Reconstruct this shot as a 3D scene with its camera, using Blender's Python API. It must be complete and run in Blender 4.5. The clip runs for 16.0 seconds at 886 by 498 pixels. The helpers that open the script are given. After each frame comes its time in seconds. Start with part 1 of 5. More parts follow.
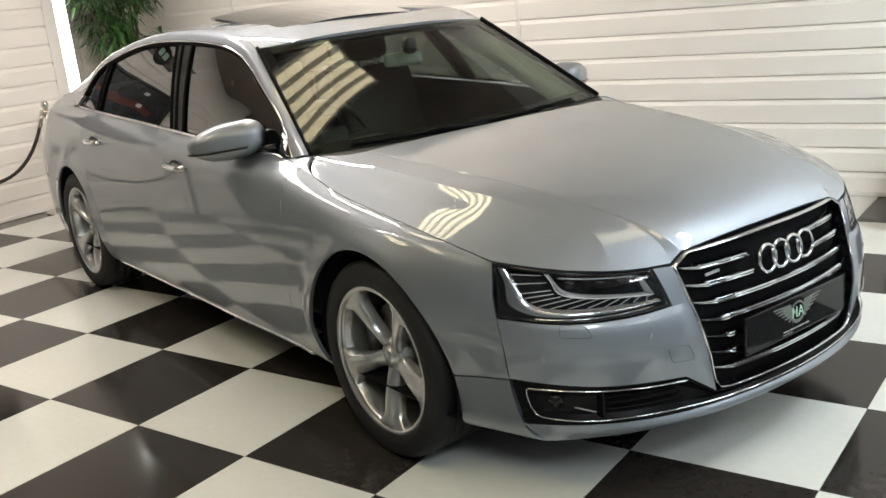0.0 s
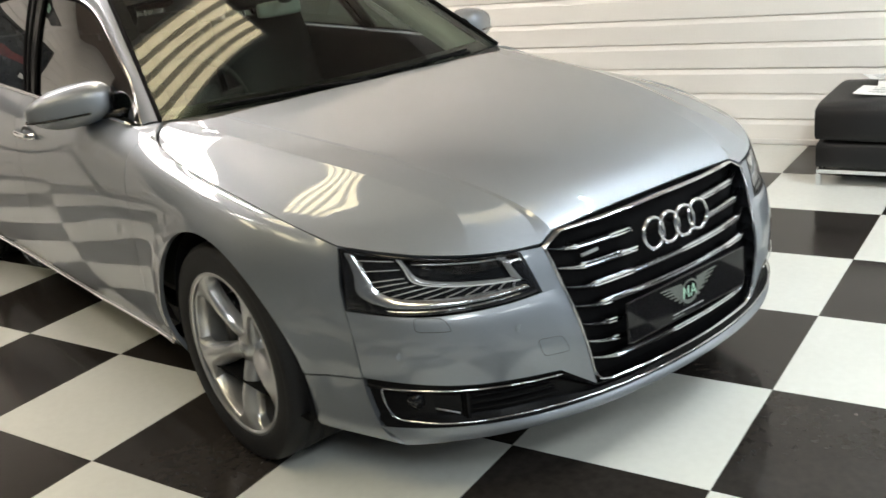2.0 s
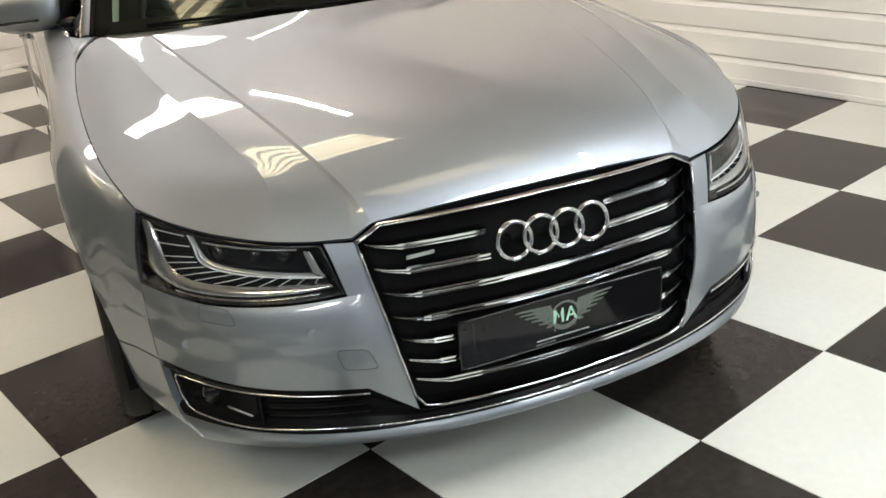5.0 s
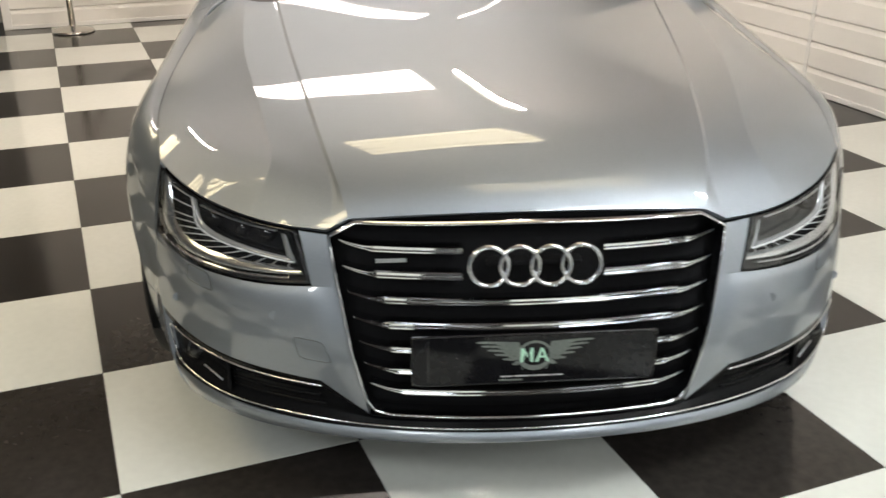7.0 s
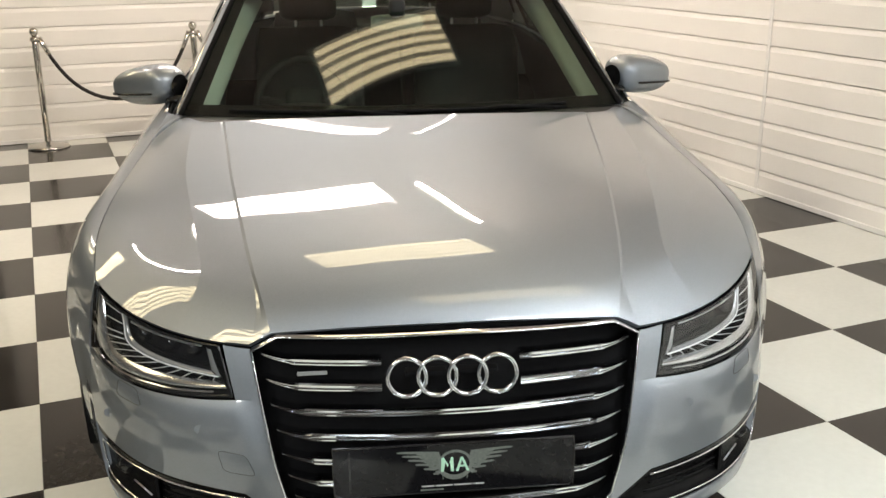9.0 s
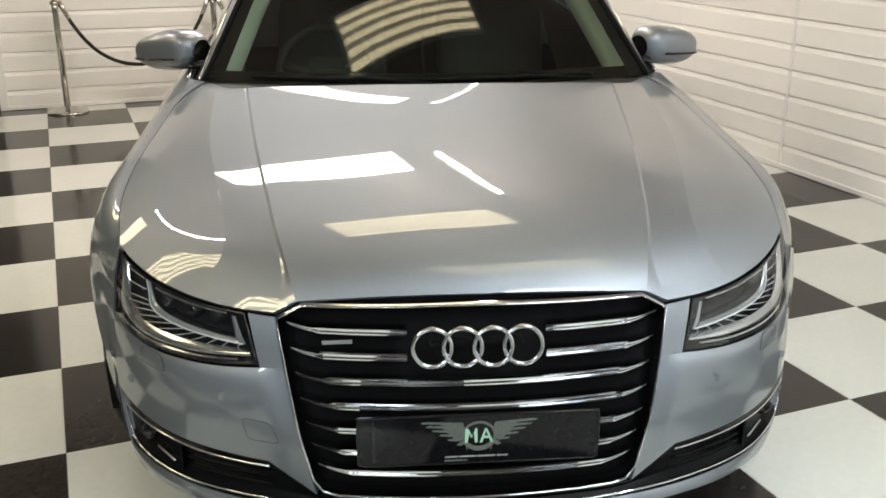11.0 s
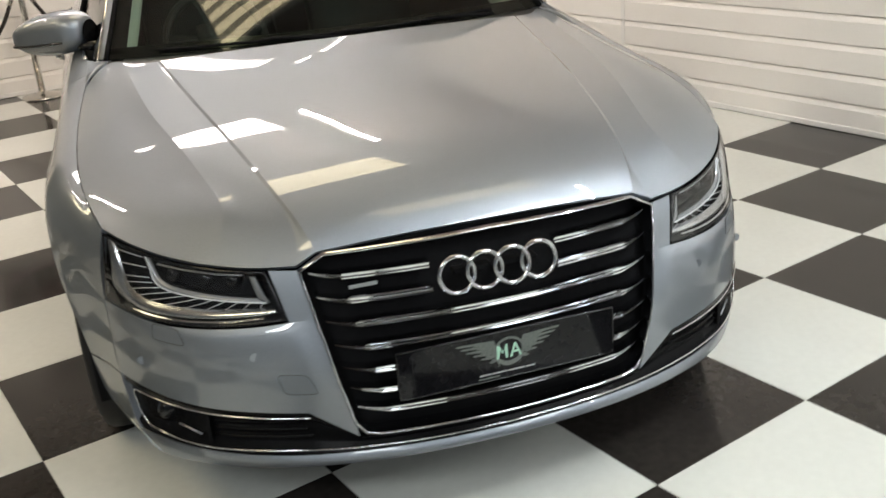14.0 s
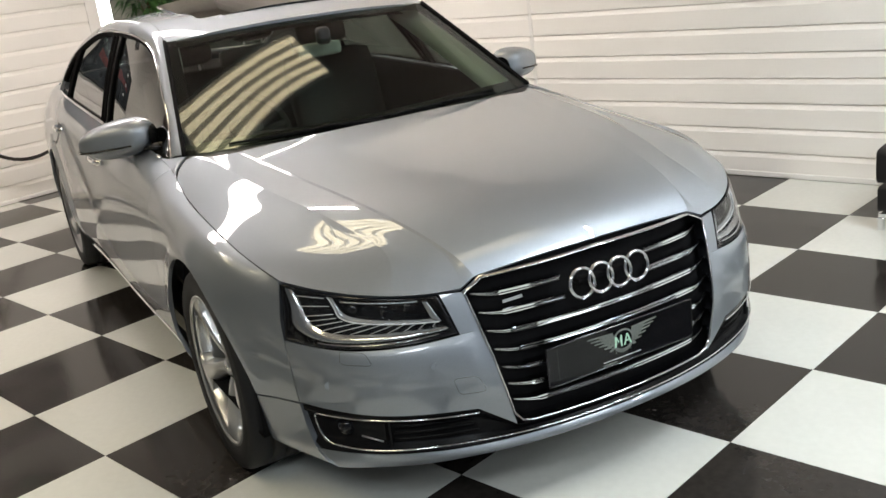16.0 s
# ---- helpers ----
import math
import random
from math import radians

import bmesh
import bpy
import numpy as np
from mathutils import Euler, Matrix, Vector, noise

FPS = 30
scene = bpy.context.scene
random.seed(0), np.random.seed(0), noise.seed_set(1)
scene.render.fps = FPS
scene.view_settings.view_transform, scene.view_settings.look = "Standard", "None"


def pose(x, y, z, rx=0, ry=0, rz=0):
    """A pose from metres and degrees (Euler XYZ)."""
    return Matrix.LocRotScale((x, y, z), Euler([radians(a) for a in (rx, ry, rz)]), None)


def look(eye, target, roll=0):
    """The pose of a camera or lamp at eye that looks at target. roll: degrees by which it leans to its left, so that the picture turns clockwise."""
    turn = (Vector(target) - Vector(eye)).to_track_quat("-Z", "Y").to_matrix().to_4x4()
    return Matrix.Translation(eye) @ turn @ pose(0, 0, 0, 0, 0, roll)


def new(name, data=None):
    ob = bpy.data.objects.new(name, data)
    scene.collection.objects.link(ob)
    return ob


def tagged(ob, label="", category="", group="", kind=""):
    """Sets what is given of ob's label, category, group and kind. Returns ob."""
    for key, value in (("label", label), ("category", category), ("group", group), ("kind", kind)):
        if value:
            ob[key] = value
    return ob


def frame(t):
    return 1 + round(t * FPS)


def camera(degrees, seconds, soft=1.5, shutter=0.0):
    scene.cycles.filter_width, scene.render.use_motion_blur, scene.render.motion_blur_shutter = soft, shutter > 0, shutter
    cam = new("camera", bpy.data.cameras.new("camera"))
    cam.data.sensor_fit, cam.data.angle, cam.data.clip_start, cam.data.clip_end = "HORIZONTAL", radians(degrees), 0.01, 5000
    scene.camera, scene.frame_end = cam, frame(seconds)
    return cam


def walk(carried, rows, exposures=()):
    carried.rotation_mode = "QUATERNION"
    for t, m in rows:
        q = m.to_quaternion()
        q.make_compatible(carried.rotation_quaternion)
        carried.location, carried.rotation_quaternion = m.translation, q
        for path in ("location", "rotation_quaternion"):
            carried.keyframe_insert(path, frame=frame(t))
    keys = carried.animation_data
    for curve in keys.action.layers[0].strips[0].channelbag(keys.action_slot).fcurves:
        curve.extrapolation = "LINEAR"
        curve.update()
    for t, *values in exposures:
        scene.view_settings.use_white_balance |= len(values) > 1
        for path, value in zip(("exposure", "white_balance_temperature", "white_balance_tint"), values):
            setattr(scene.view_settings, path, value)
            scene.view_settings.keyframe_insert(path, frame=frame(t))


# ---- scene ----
cam = camera(49.5, 16.0, shutter=0.6)
EXPOSURES = [(0.0, 0.31, 6500, 6.8), (2.0, 0.38, 6550, 6.8), (4.0, 0.39, 6700, 8.3), (6.3, 0.31, 6800, 8.3), (7.5, 0.32, 6850, 8.3), (8.5, 0.38, 6950, 8.3), (8.7, 0.38, 6950, 8.3), (10.8, 0.19, 6650, 6.3), (14.0, 0.19, 6700, 8.3), (16.0, 0.27, 6500, 8.3)]
PATH = [
    (0, (4.887, -2.614, 1.541), (3.727, -1.075, 1.008), -5.9),
    (0.5, (4.91, -2.553, 1.54), (3.76, -1.015, 0.981), -6.4),
    (1, (4.889, -2.401, 1.529), (3.771, -0.852, 0.937), -6.0),
    (1.5, (4.884, -2.248, 1.522), (3.746, -0.707, 0.948), -6.3),
    (2, (4.938, -2.138, 1.508), (3.849, -0.592, 0.856), -6.7),
    (2.5, (5.086, -2.019, 1.512), (3.876, -0.564, 0.864), -6.2),
    (3, (5.185, -1.891, 1.508), (3.909, -0.509, 0.829), -6.1),
    (3.5, (5.218, -1.685, 1.489), (3.912, -0.348, 0.778), -5.5),
    (4, (5.255, -1.462, 1.479), (3.934, -0.171, 0.711), -6.2),
    (4.2, (5.289, -1.403, 1.47), (3.951, -0.138, 0.689), -5.9),
    (6.3, (5.463, -0.754, 1.472), (3.873, 0.117, 0.627), -2.4),
    (6.5, (5.487, -0.711, 1.467), (3.869, 0.095, 0.611), -1.5),
    (7, (5.634, -0.584, 1.479), (3.937, 0.1, 0.671), 0.2),
    (7.5, (5.707, -0.504, 1.481), (4.011, 0.191, 0.682), 0.3),
    (8, (5.737, -0.479, 1.497), (4.009, 0.197, 0.751), -1.1),
    (8.5, (5.743, -0.464, 1.52), (3.998, 0.249, 0.853), -0.7),
    (8.7, (5.745, -0.464, 1.523), (4.003, 0.262, 0.921), -0.6),
    (10.8, (5.714, -0.486, 1.523), (3.967, 0.238, 0.872), 0.2),
    (11, (5.717, -0.484, 1.516), (3.966, 0.215, 0.85), -0.0),
    (11.5, (5.748, -0.451, 1.498), (3.99, 0.217, 0.818), -1.2),
    (12, (5.773, -0.435, 1.488), (4.023, 0.255, 0.809), -1.4),
    (12.5, (5.783, -0.454, 1.495), (4.02, 0.217, 0.832), -1.4),
    (13, (5.762, -0.509, 1.504), (4.039, 0.243, 0.82), -1.4),
    (13.5, (5.683, -0.702, 1.49), (4.043, 0.205, 0.792), -3.6),
    (14, (5.593, -0.915, 1.484), (4.048, 0.114, 0.738), -4.6),
    (14.5, (5.642, -1.155, 1.491), (4.13, -0.066, 0.764), -6.3),
    (15, (5.632, -1.389, 1.519), (4.158, -0.229, 0.824), -5.3),
    (15.5, (5.554, -1.628, 1.541), (4.13, -0.367, 0.924), -7.1),
    (16, (5.553, -1.84, 1.571), (4.178, -0.512, 0.982), -7.4),
]
walk(cam, [(t, look(eye, target, roll)) for t, eye, target, roll in PATH], EXPOSURES)

# ---- world: only what leaks in through the doorway behind ----
world = bpy.data.worlds.new("world")
scene.world = world
world.use_nodes = True
world.node_tree.nodes["Background"].inputs["Color"].default_value = (0.55, 0.68, 0.9, 1)
world.node_tree.nodes["Background"].inputs["Strength"].default_value = 0.3


# ---- materials ----
def material(name, colour, rough=0.5, metal=0.0, coat=0.0, coat_rough=0.03, spec=0.5, grain=0.0, grain_size=60.0, bump=0.0,
             stains=0.0, stain_size=1.5, rough_var=0.0, vary=0.0, ior=1.45):
    """A painted, cast or moulded surface: fine grain, broad stains, uneven gloss and a small difference from piece to piece."""
    m = bpy.data.materials.new(name)
    m.use_nodes = True
    nt = m.node_tree
    n, link = nt.nodes, nt.links.new
    b = n["Principled BSDF"]
    b.inputs["Metallic"].default_value = metal
    b.inputs["Roughness"].default_value = rough
    b.inputs["IOR"].default_value = ior
    b.inputs["Specular IOR Level"].default_value = spec
    b.inputs["Coat Weight"].default_value = coat
    b.inputs["Coat Roughness"].default_value = coat_rough
    geo = n.new("ShaderNodeTexCoord")
    fine = n.new("ShaderNodeTexNoise")
    fine.inputs["Scale"].default_value = grain_size
    fine.inputs["Detail"].default_value = 4
    link(geo.outputs["Object"], fine.inputs["Vector"])
    broad = n.new("ShaderNodeTexNoise")
    broad.inputs["Scale"].default_value = stain_size
    broad.inputs["Detail"].default_value = 5
    link(geo.outputs["Object"], broad.inputs["Vector"])
    total = None
    for src, amount in ((fine.outputs["Fac"], grain), (broad.outputs["Fac"], stains)):
        if amount:
            r = n.new("ShaderNodeMapRange")
            r.inputs["From Min"].default_value, r.inputs["From Max"].default_value = 0.25, 0.75
            r.inputs["To Min"].default_value, r.inputs["To Max"].default_value = 1 - amount, 1 + amount
            link(src, r.inputs["Value"])
            if total is None:
                total = r.outputs["Result"]
            else:
                mul = n.new("ShaderNodeMath")
                mul.operation = "MULTIPLY"
                link(total, mul.inputs[0])
                link(r.outputs["Result"], mul.inputs[1])
                total = mul.outputs[0]
    if vary:
        info = n.new("ShaderNodeObjectInfo")
        r = n.new("ShaderNodeMapRange")
        r.inputs["To Min"].default_value, r.inputs["To Max"].default_value = 1 - vary, 1 + vary
        link(info.outputs["Random"], r.inputs["Value"])
        if total is None:
            total = r.outputs["Result"]
        else:
            mul = n.new("ShaderNodeMath")
            mul.operation = "MULTIPLY"
            link(total, mul.inputs[0])
            link(r.outputs["Result"], mul.inputs[1])
            total = mul.outputs[0]
    if total is None:
        b.inputs["Base Color"].default_value = (*colour, 1)
    else:
        mix = n.new("ShaderNodeVectorMath")
        mix.operation = "SCALE"
        mix.inputs[0].default_value = colour
        link(total, mix.inputs["Scale"])
        link(mix.outputs[0], b.inputs["Base Color"])
    if rough_var:
        r = n.new("ShaderNodeMapRange")
        r.inputs["From Min"].default_value, r.inputs["From Max"].default_value = 0.3, 0.7
        r.inputs["To Min"].default_value, r.inputs["To Max"].default_value = max(0.0, rough - rough_var), rough + rough_var
        link(broad.outputs["Fac"], r.inputs["Value"])
        link(r.outputs["Result"], b.inputs["Roughness"])
    if bump:
        bp = n.new("ShaderNodeBump")
        bp.inputs["Strength"].default_value = 1.0
        bp.inputs["Distance"].default_value = bump
        link(fine.outputs["Fac"], bp.inputs["Height"])
        link(bp.outputs["Normal"], b.inputs["Normal"])
    return m


def glowing(name, colour, strength):
    m = bpy.data.materials.new(name)
    m.use_nodes = True
    nt = m.node_tree
    nt.nodes.remove(nt.nodes["Principled BSDF"])
    e = nt.nodes.new("ShaderNodeEmission")
    e.inputs["Color"].default_value = (*colour, 1)
    e.inputs["Strength"].default_value = strength
    nt.links.new(e.outputs[0], nt.nodes["Material Output"].inputs["Surface"])
    return m


def pane(name, tint, ior=1.5, rough=0.0):
    """Thin sheet glass: tinted straight-through light, mirror gloss by Fresnel."""
    m = bpy.data.materials.new(name)
    m.use_nodes = True
    nt = m.node_tree
    n, link = nt.nodes, nt.links.new
    n.remove(n["Principled BSDF"])
    clear, gloss, mix = n.new("ShaderNodeBsdfTransparent"), n.new("ShaderNodeBsdfGlossy"), n.new("ShaderNodeMixShader")
    face, rise, share = n.new("ShaderNodeLayerWeight"), n.new("ShaderNodeMath"), n.new("ShaderNodeMapRange")
    clear.inputs["Color"].default_value = (*tint, 1)
    gloss.inputs["Roughness"].default_value = rough
    face.inputs["Blend"].default_value = 0.5
    rise.operation = "POWER"
    rise.inputs[1].default_value = 5.0
    share.inputs["To Min"].default_value, share.inputs["To Max"].default_value = 2 * ((ior - 1) / (ior + 1)) ** 2, 1.0
    link(face.outputs["Facing"], rise.inputs[0])
    link(rise.outputs[0], share.inputs["Value"])
    link(share.outputs["Result"], mix.inputs[0])
    link(clear.outputs[0], mix.inputs[1])
    link(gloss.outputs[0], mix.inputs[2])
    link(mix.outputs[0], n["Material Output"].inputs["Surface"])
    return m


PAINT = material("silver_paint", (0.296, 0.323, 0.360), 0.55, 1.0, coat=1.0, coat_rough=0.015, grain=0.16, grain_size=800, stains=0.015, stain_size=3)
PAINT.node_tree.nodes["Principled BSDF"].inputs["Coat IOR"].default_value = 1.58
PAINT.node_tree.nodes["Principled BSDF"].inputs["Specular Tint"].default_value = (0.80, 0.82, 0.85, 1)
CHROME = material("chrome", (0.82, 0.83, 0.85), 0.06, 1.0, grain=0.02, rough_var=0.02)
# chrome with the dark surroundings it mirrors put into its colour
DIM_CHROME = material("dimmed_chrome", (0.64, 0.65, 0.67), 0.07, 1.0, grain=0.02, rough_var=0.02)
SATIN = material("satin_chrome", (0.62, 0.63, 0.65), 0.28, 1.0, grain=0.03)
ALLOY = material("alloy_wheel_paint", (0.55, 0.56, 0.57), 0.30, 0.85, coat=0.6, coat_rough=0.06, grain=0.05, grain_size=900, stains=0.05, stain_size=9)
PIANO = material("gloss_black_plastic", (0.008, 0.008, 0.009), 0.12, grain=0.1, rough_var=0.04)
BLACK = material("black_plastic", (0.018, 0.018, 0.019), 0.45, grain=0.2, grain_size=300, bump=0.0004)
SEAM = material("panel_seam_grey", (0.06, 0.065, 0.07), 0.6, grain=0.1)
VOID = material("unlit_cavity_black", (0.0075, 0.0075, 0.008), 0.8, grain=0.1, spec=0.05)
RUBBER = material("tyre_rubber", (0.018, 0.018, 0.019), 0.6, spec=0.2, grain=0.15, grain_size=200, bump=0.0003, stains=0.15, stain_size=6)
DISC = material("brake_disc_iron", (0.30, 0.29, 0.28), 0.35, 0.9, grain=0.1)
LENS = pane("headlamp_lens", (0.93, 0.94, 0.95), 1.45)
GLASS = pane("windscreen_glass", (0.62, 0.71, 0.64), 1.43)
DOORGLASS = pane("front_side_glass", (0.17, 0.20, 0.185), 2.1)
PRIVACY = pane("side_glass", (0.14, 0.16, 0.15), 2.1)
REFLECTOR = material("headlamp_silver", (0.70, 0.71, 0.72), 0.16, 0.95, grain=0.03)
GUIDE_BAND = material("light_guide_grey", (0.34, 0.35, 0.36), 0.2, 0.5, grain=0.03)
GUIDE = material("light_guide", (0.66, 0.67, 0.68), 0.2, grain=0.03)
TRIM_DARK = material("dark_interior_leather", (0.013, 0.013, 0.0125), 0.6, grain=0.2, grain_size=250, bump=0.0005)
TRIM_PALE = material("pale_interior_trim", (0.60, 0.63, 0.57), 0.7, grain=0.05, grain_size=300)
CABIN_GREY = material("dark_grey_headlining", (0.10, 0.10, 0.096), 0.9, grain=0.06, grain_size=300)
PLATE = material("show_plate_black", (0.006, 0.006, 0.007), 0.06, grain=0.1, spec=0.25)
PLATE_GREEN = material("show_plate_pale_green", (0.42, 0.68, 0.52), 0.4, grain=0.05)
PLATE_GREY = material("show_plate_feather_grey", (0.135, 0.15, 0.135), 0.4, grain=0.25, grain_size=160)
PLATE_WHITE = material("show_plate_white", (0.42, 0.42, 0.42), 0.4, grain=0.05)
TILE_WHITE = material("white_vinyl_tile", (0.665, 0.675, 0.630), 0.11, grain=0.03, grain_size=35, stains=0.05, stain_size=1.6, rough_var=0.05, vary=0.02)
TILE_BLACK = material("black_vinyl_tile", (0.026, 0.0225, 0.020), 0.13, spec=0.32, grain=0.22, grain_size=35, stains=0.22, stain_size=2.6, rough_var=0.05, vary=0.1)
SCREED = material("dark_joint", (0.10, 0.095, 0.09), 0.8, grain=0.1)
BOARD = material("white_cladding_board", (0.86, 0.83, 0.785), 0.38, grain=0.012, grain_size=90, stains=0.03, stain_size=1.3, rough_var=0.06, vary=0.012)
TRIMW = material("white_upvc_trim", (0.80, 0.78, 0.75), 0.4, grain=0.015)
BLOCK = material("painted_blockwork", (0.55, 0.52, 0.46), 0.85, grain=0.10, grain_size=45, bump=0.003, stains=0.08)
CEILING = material("grey_ceiling", (0.41, 0.342, 0.31), 0.9, grain=0.03, stains=0.04)
# two wall colours darkened to stand for a dim room out of view
DIMWALL = material("dimmed_grey_wall", (0.15, 0.16, 0.175), 0.8, grain=0.05, stains=0.08)
DARKWALL = material("dimmed_blue_grey_wall", (0.085, 0.10, 0.125), 0.8, grain=0.05, stains=0.08)
GREYWALL = material("pale_blue_grey_wall", (0.34, 0.37, 0.40), 0.7, grain=0.03, stains=0.05)
STEEL = material("polished_steel", (0.66, 0.64, 0.60), 0.16, 1.0, grain=0.03, rough_var=0.05)
ROPE = material("black_rope", (0.018, 0.015, 0.013), 0.8, grain=0.3, grain_size=300, bump=0.002)
LEATHER = material("black_leather", (0.010, 0.010, 0.011), 0.55, grain=0.2, grain_size=220, bump=0.0006, stains=0.1, stain_size=5)
PAPER = material("white_paper", (0.80, 0.80, 0.78), 0.6, grain=0.03)
PRINT = material("printed_grey", (0.22, 0.22, 0.23), 0.5, grain=0.2)
LEAF = material("green_leaf", (0.075, 0.185, 0.045), 0.45, grain=0.25, grain_size=25, vary=0.2)
# darker copy of the leaf green, standing in for foliage in shade
LEAF_SHADED = material("shaded_green_leaf", (0.036, 0.095, 0.032), 0.45, grain=0.25, grain_size=25, vary=0.2)
STEM = material("brown_stem", (0.09, 0.06, 0.035), 0.8, grain=0.2)
POT = material("dark_plant_pot", (0.03, 0.028, 0.026), 0.5, grain=0.1)
FRAME_BLACK = material("black_picture_frame", (0.012, 0.012, 0.012), 0.3, grain=0.1)
ART_DARK = material("dark_art_print", (0.010, 0.013, 0.016), 0.25, grain=0.5, grain_size=9)
ART_RED = material("red_art_print", (0.13, 0.018, 0.016), 0.25, grain=0.5, grain_size=14)


# ---- small mesh kit ----
def mesh_of(name, verts, faces, mat, smooth=True):
    me = bpy.data.meshes.new(name)
    me.from_pydata([tuple(map(float, v)) for v in verts], [], [tuple(map(int, f)) for f in faces])
    me.materials.append(mat)
    if smooth:
        me.polygons.foreach_set("use_smooth", [True] * len(me.polygons))
    me.update()
    return me


def from_bm(name, bm, mat, smooth=True):
    me = bpy.data.meshes.new(name)
    bmesh.ops.recalc_face_normals(bm, faces=bm.faces)
    bm.to_mesh(me)
    bm.free()
    me.materials.append(mat)
    if smooth:
        me.polygons.foreach_set("use_smooth", [True] * len(me.polygons))
    return me


def part(name, me, parent, label="", m=None):
    ob = new(name, me)
    ob.parent = parent
    if m is not None:
        ob.matrix_basis = m
    if label:
        ob["label"] = label
    return ob


def sharp(ob, degrees=32):
    """Creases stay crisp on a smooth mesh."""
    me = ob.data
    bm = bmesh.new()
    bm.from_mesh(me)
    lim = math.radians(degrees)
    for e in bm.edges:
        if len(e.link_faces) == 2 and e.calc_face_angle(0) > lim:
            e.smooth = False
    bm.to_mesh(me)
    bm.free()
    return ob


def box_bm(sx, sy, sz, bevel=0.0, seg=2, at=(0, 0, 0), bm=None):
    bm = bm or bmesh.new()
    r = bmesh.ops.create_cube(bm, size=1)
    for v in r["verts"]:
        v.co = Vector((v.co.x * sx + at[0], v.co.y * sy + at[1], v.co.z * sz + at[2]))
    if bevel:
        es = {e for v in r["verts"] for e in v.link_edges}
        bmesh.ops.bevel(bm, geom=list(es), offset=bevel, segments=seg, affect="EDGES", profile=0.5)
    return bm


def lathe(profile, n=48, axis="z"):
    """Spin (radius, height) points about an axis: verts and faces."""
    vs, fs = [], []
    m = len(profile)
    for k in range(n):
        a = 2 * math.pi * k / n
        for r, h in profile:
            p = (r * math.cos(a), r * math.sin(a), h)
            vs.append(p if axis == "z" else ((h, p[0], p[1]) if axis == "x" else (p[0], h, p[1])))
    for k in range(n):
        k2 = (k + 1) % n
        for i in range(m - 1):
            fs.append((k * m + i, k2 * m + i, k2 * m + i + 1, k * m + i + 1))
    return vs, fs


def tube(points, radius, n=8, closed=False, flat=1.0, up=(0, 0, 1)):
    """A round or flattened bar along points."""
    P = np.array(points, float)
    m = len(P)
    vs, fs = [], []
    rad = radius if hasattr(radius, "__len__") else [radius] * m
    for i in range(m):
        a, b = (P[(i - 1) % m], P[(i + 1) % m]) if closed else (P[max(i - 1, 0)], P[min(i + 1, m - 1)])
        t = (b - a) / max(np.linalg.norm(b - a), 1e-9)
        u = np.array(up, float)
        if abs(t @ u) > 0.95:
            u = np.array((1.0, 0, 0)) if abs(t[0]) < 0.9 else np.array((0, 1.0, 0))
        s = np.cross(t, u)
        s /= np.linalg.norm(s)
        w = np.cross(s, t)
        for k in range(n):
            an = 2 * math.pi * k / n
            vs.append(P[i] + rad[i] * (math.cos(an) * s + flat * math.sin(an) * w))
    for i in range(m if closed else m - 1):
        j = (i + 1) % m
        for k in range(n):
            k2 = (k + 1) % n
            fs.append((i * n + k, i * n + k2, j * n + k2, j * n + k))
    if not closed:
        fs.append(tuple(range(n))[::-1])
        fs.append(tuple((m - 1) * n + k for k in range(n)))
    return vs, fs


def spline(ts, pts, q):
    """Natural cubic through pts at ts, at the places q."""
    ts, P, q = np.array(ts, float), np.array(pts, float), np.atleast_1d(np.array(q, float))
    one = P.ndim == 1
    P = P.reshape(len(ts), -1)
    h = np.diff(ts)
    n = len(ts)
    A, B = np.eye(n), np.zeros((n, P.shape[1]))
    for i in range(1, n - 1):
        A[i, i - 1], A[i, i], A[i, i + 1] = h[i - 1], 2 * (h[i - 1] + h[i]), h[i]
        B[i] = 6 * ((P[i + 1] - P[i]) / h[i] - (P[i] - P[i - 1]) / h[i - 1])
    M = np.linalg.solve(A, B)
    k = np.clip(np.searchsorted(ts, q) - 1, 0, n - 2)
    hk, a, b = h[k][:, None], (ts[k + 1] - q)[:, None], (q - ts[k])[:, None]
    out = (M[k] * a**3 + M[k + 1] * b**3) / (6 * hk) + (P[k] / hk - M[k] * hk / 6) * a + (P[k + 1] / hk - M[k + 1] * hk / 6) * b
    return out[:, 0] if one else out


def through_points(pts, n):
    """n points along a smooth curve through pts."""
    P = np.array(pts, float)
    d = np.r_[0, np.cumsum(np.linalg.norm(np.diff(P, axis=0), axis=1))]
    return spline(d, P, np.linspace(0, d[-1], n))


def along(pts, n):
    """n points along the straight run of pts, corners kept where they fall."""
    P = np.array(pts, float)
    d = np.r_[0, np.cumsum(np.linalg.norm(np.diff(P, axis=0), axis=1))]
    q = np.linspace(0, d[-1], n)
    return np.stack([np.interp(q, d, P[:, k]) for k in range(P.shape[1])], 1)


def coons(top, bottom, left, right):
    """A patch between four edges: top and bottom run left to right, left and right run top to bottom."""
    T, B, L, Rr = (np.array(e, float) for e in (top, bottom, left, right))
    s = np.linspace(0, 1, len(T))[None, :, None]
    t = np.linspace(0, 1, len(L))[:, None, None]
    ruled = (1 - t) * T[None] + t * B[None] + (1 - s) * L[:, None] + s * Rr[:, None]
    return ruled - ((1 - t) * (1 - s) * T[0] + (1 - t) * s * T[-1] + t * (1 - s) * B[0] + t * s * B[-1])


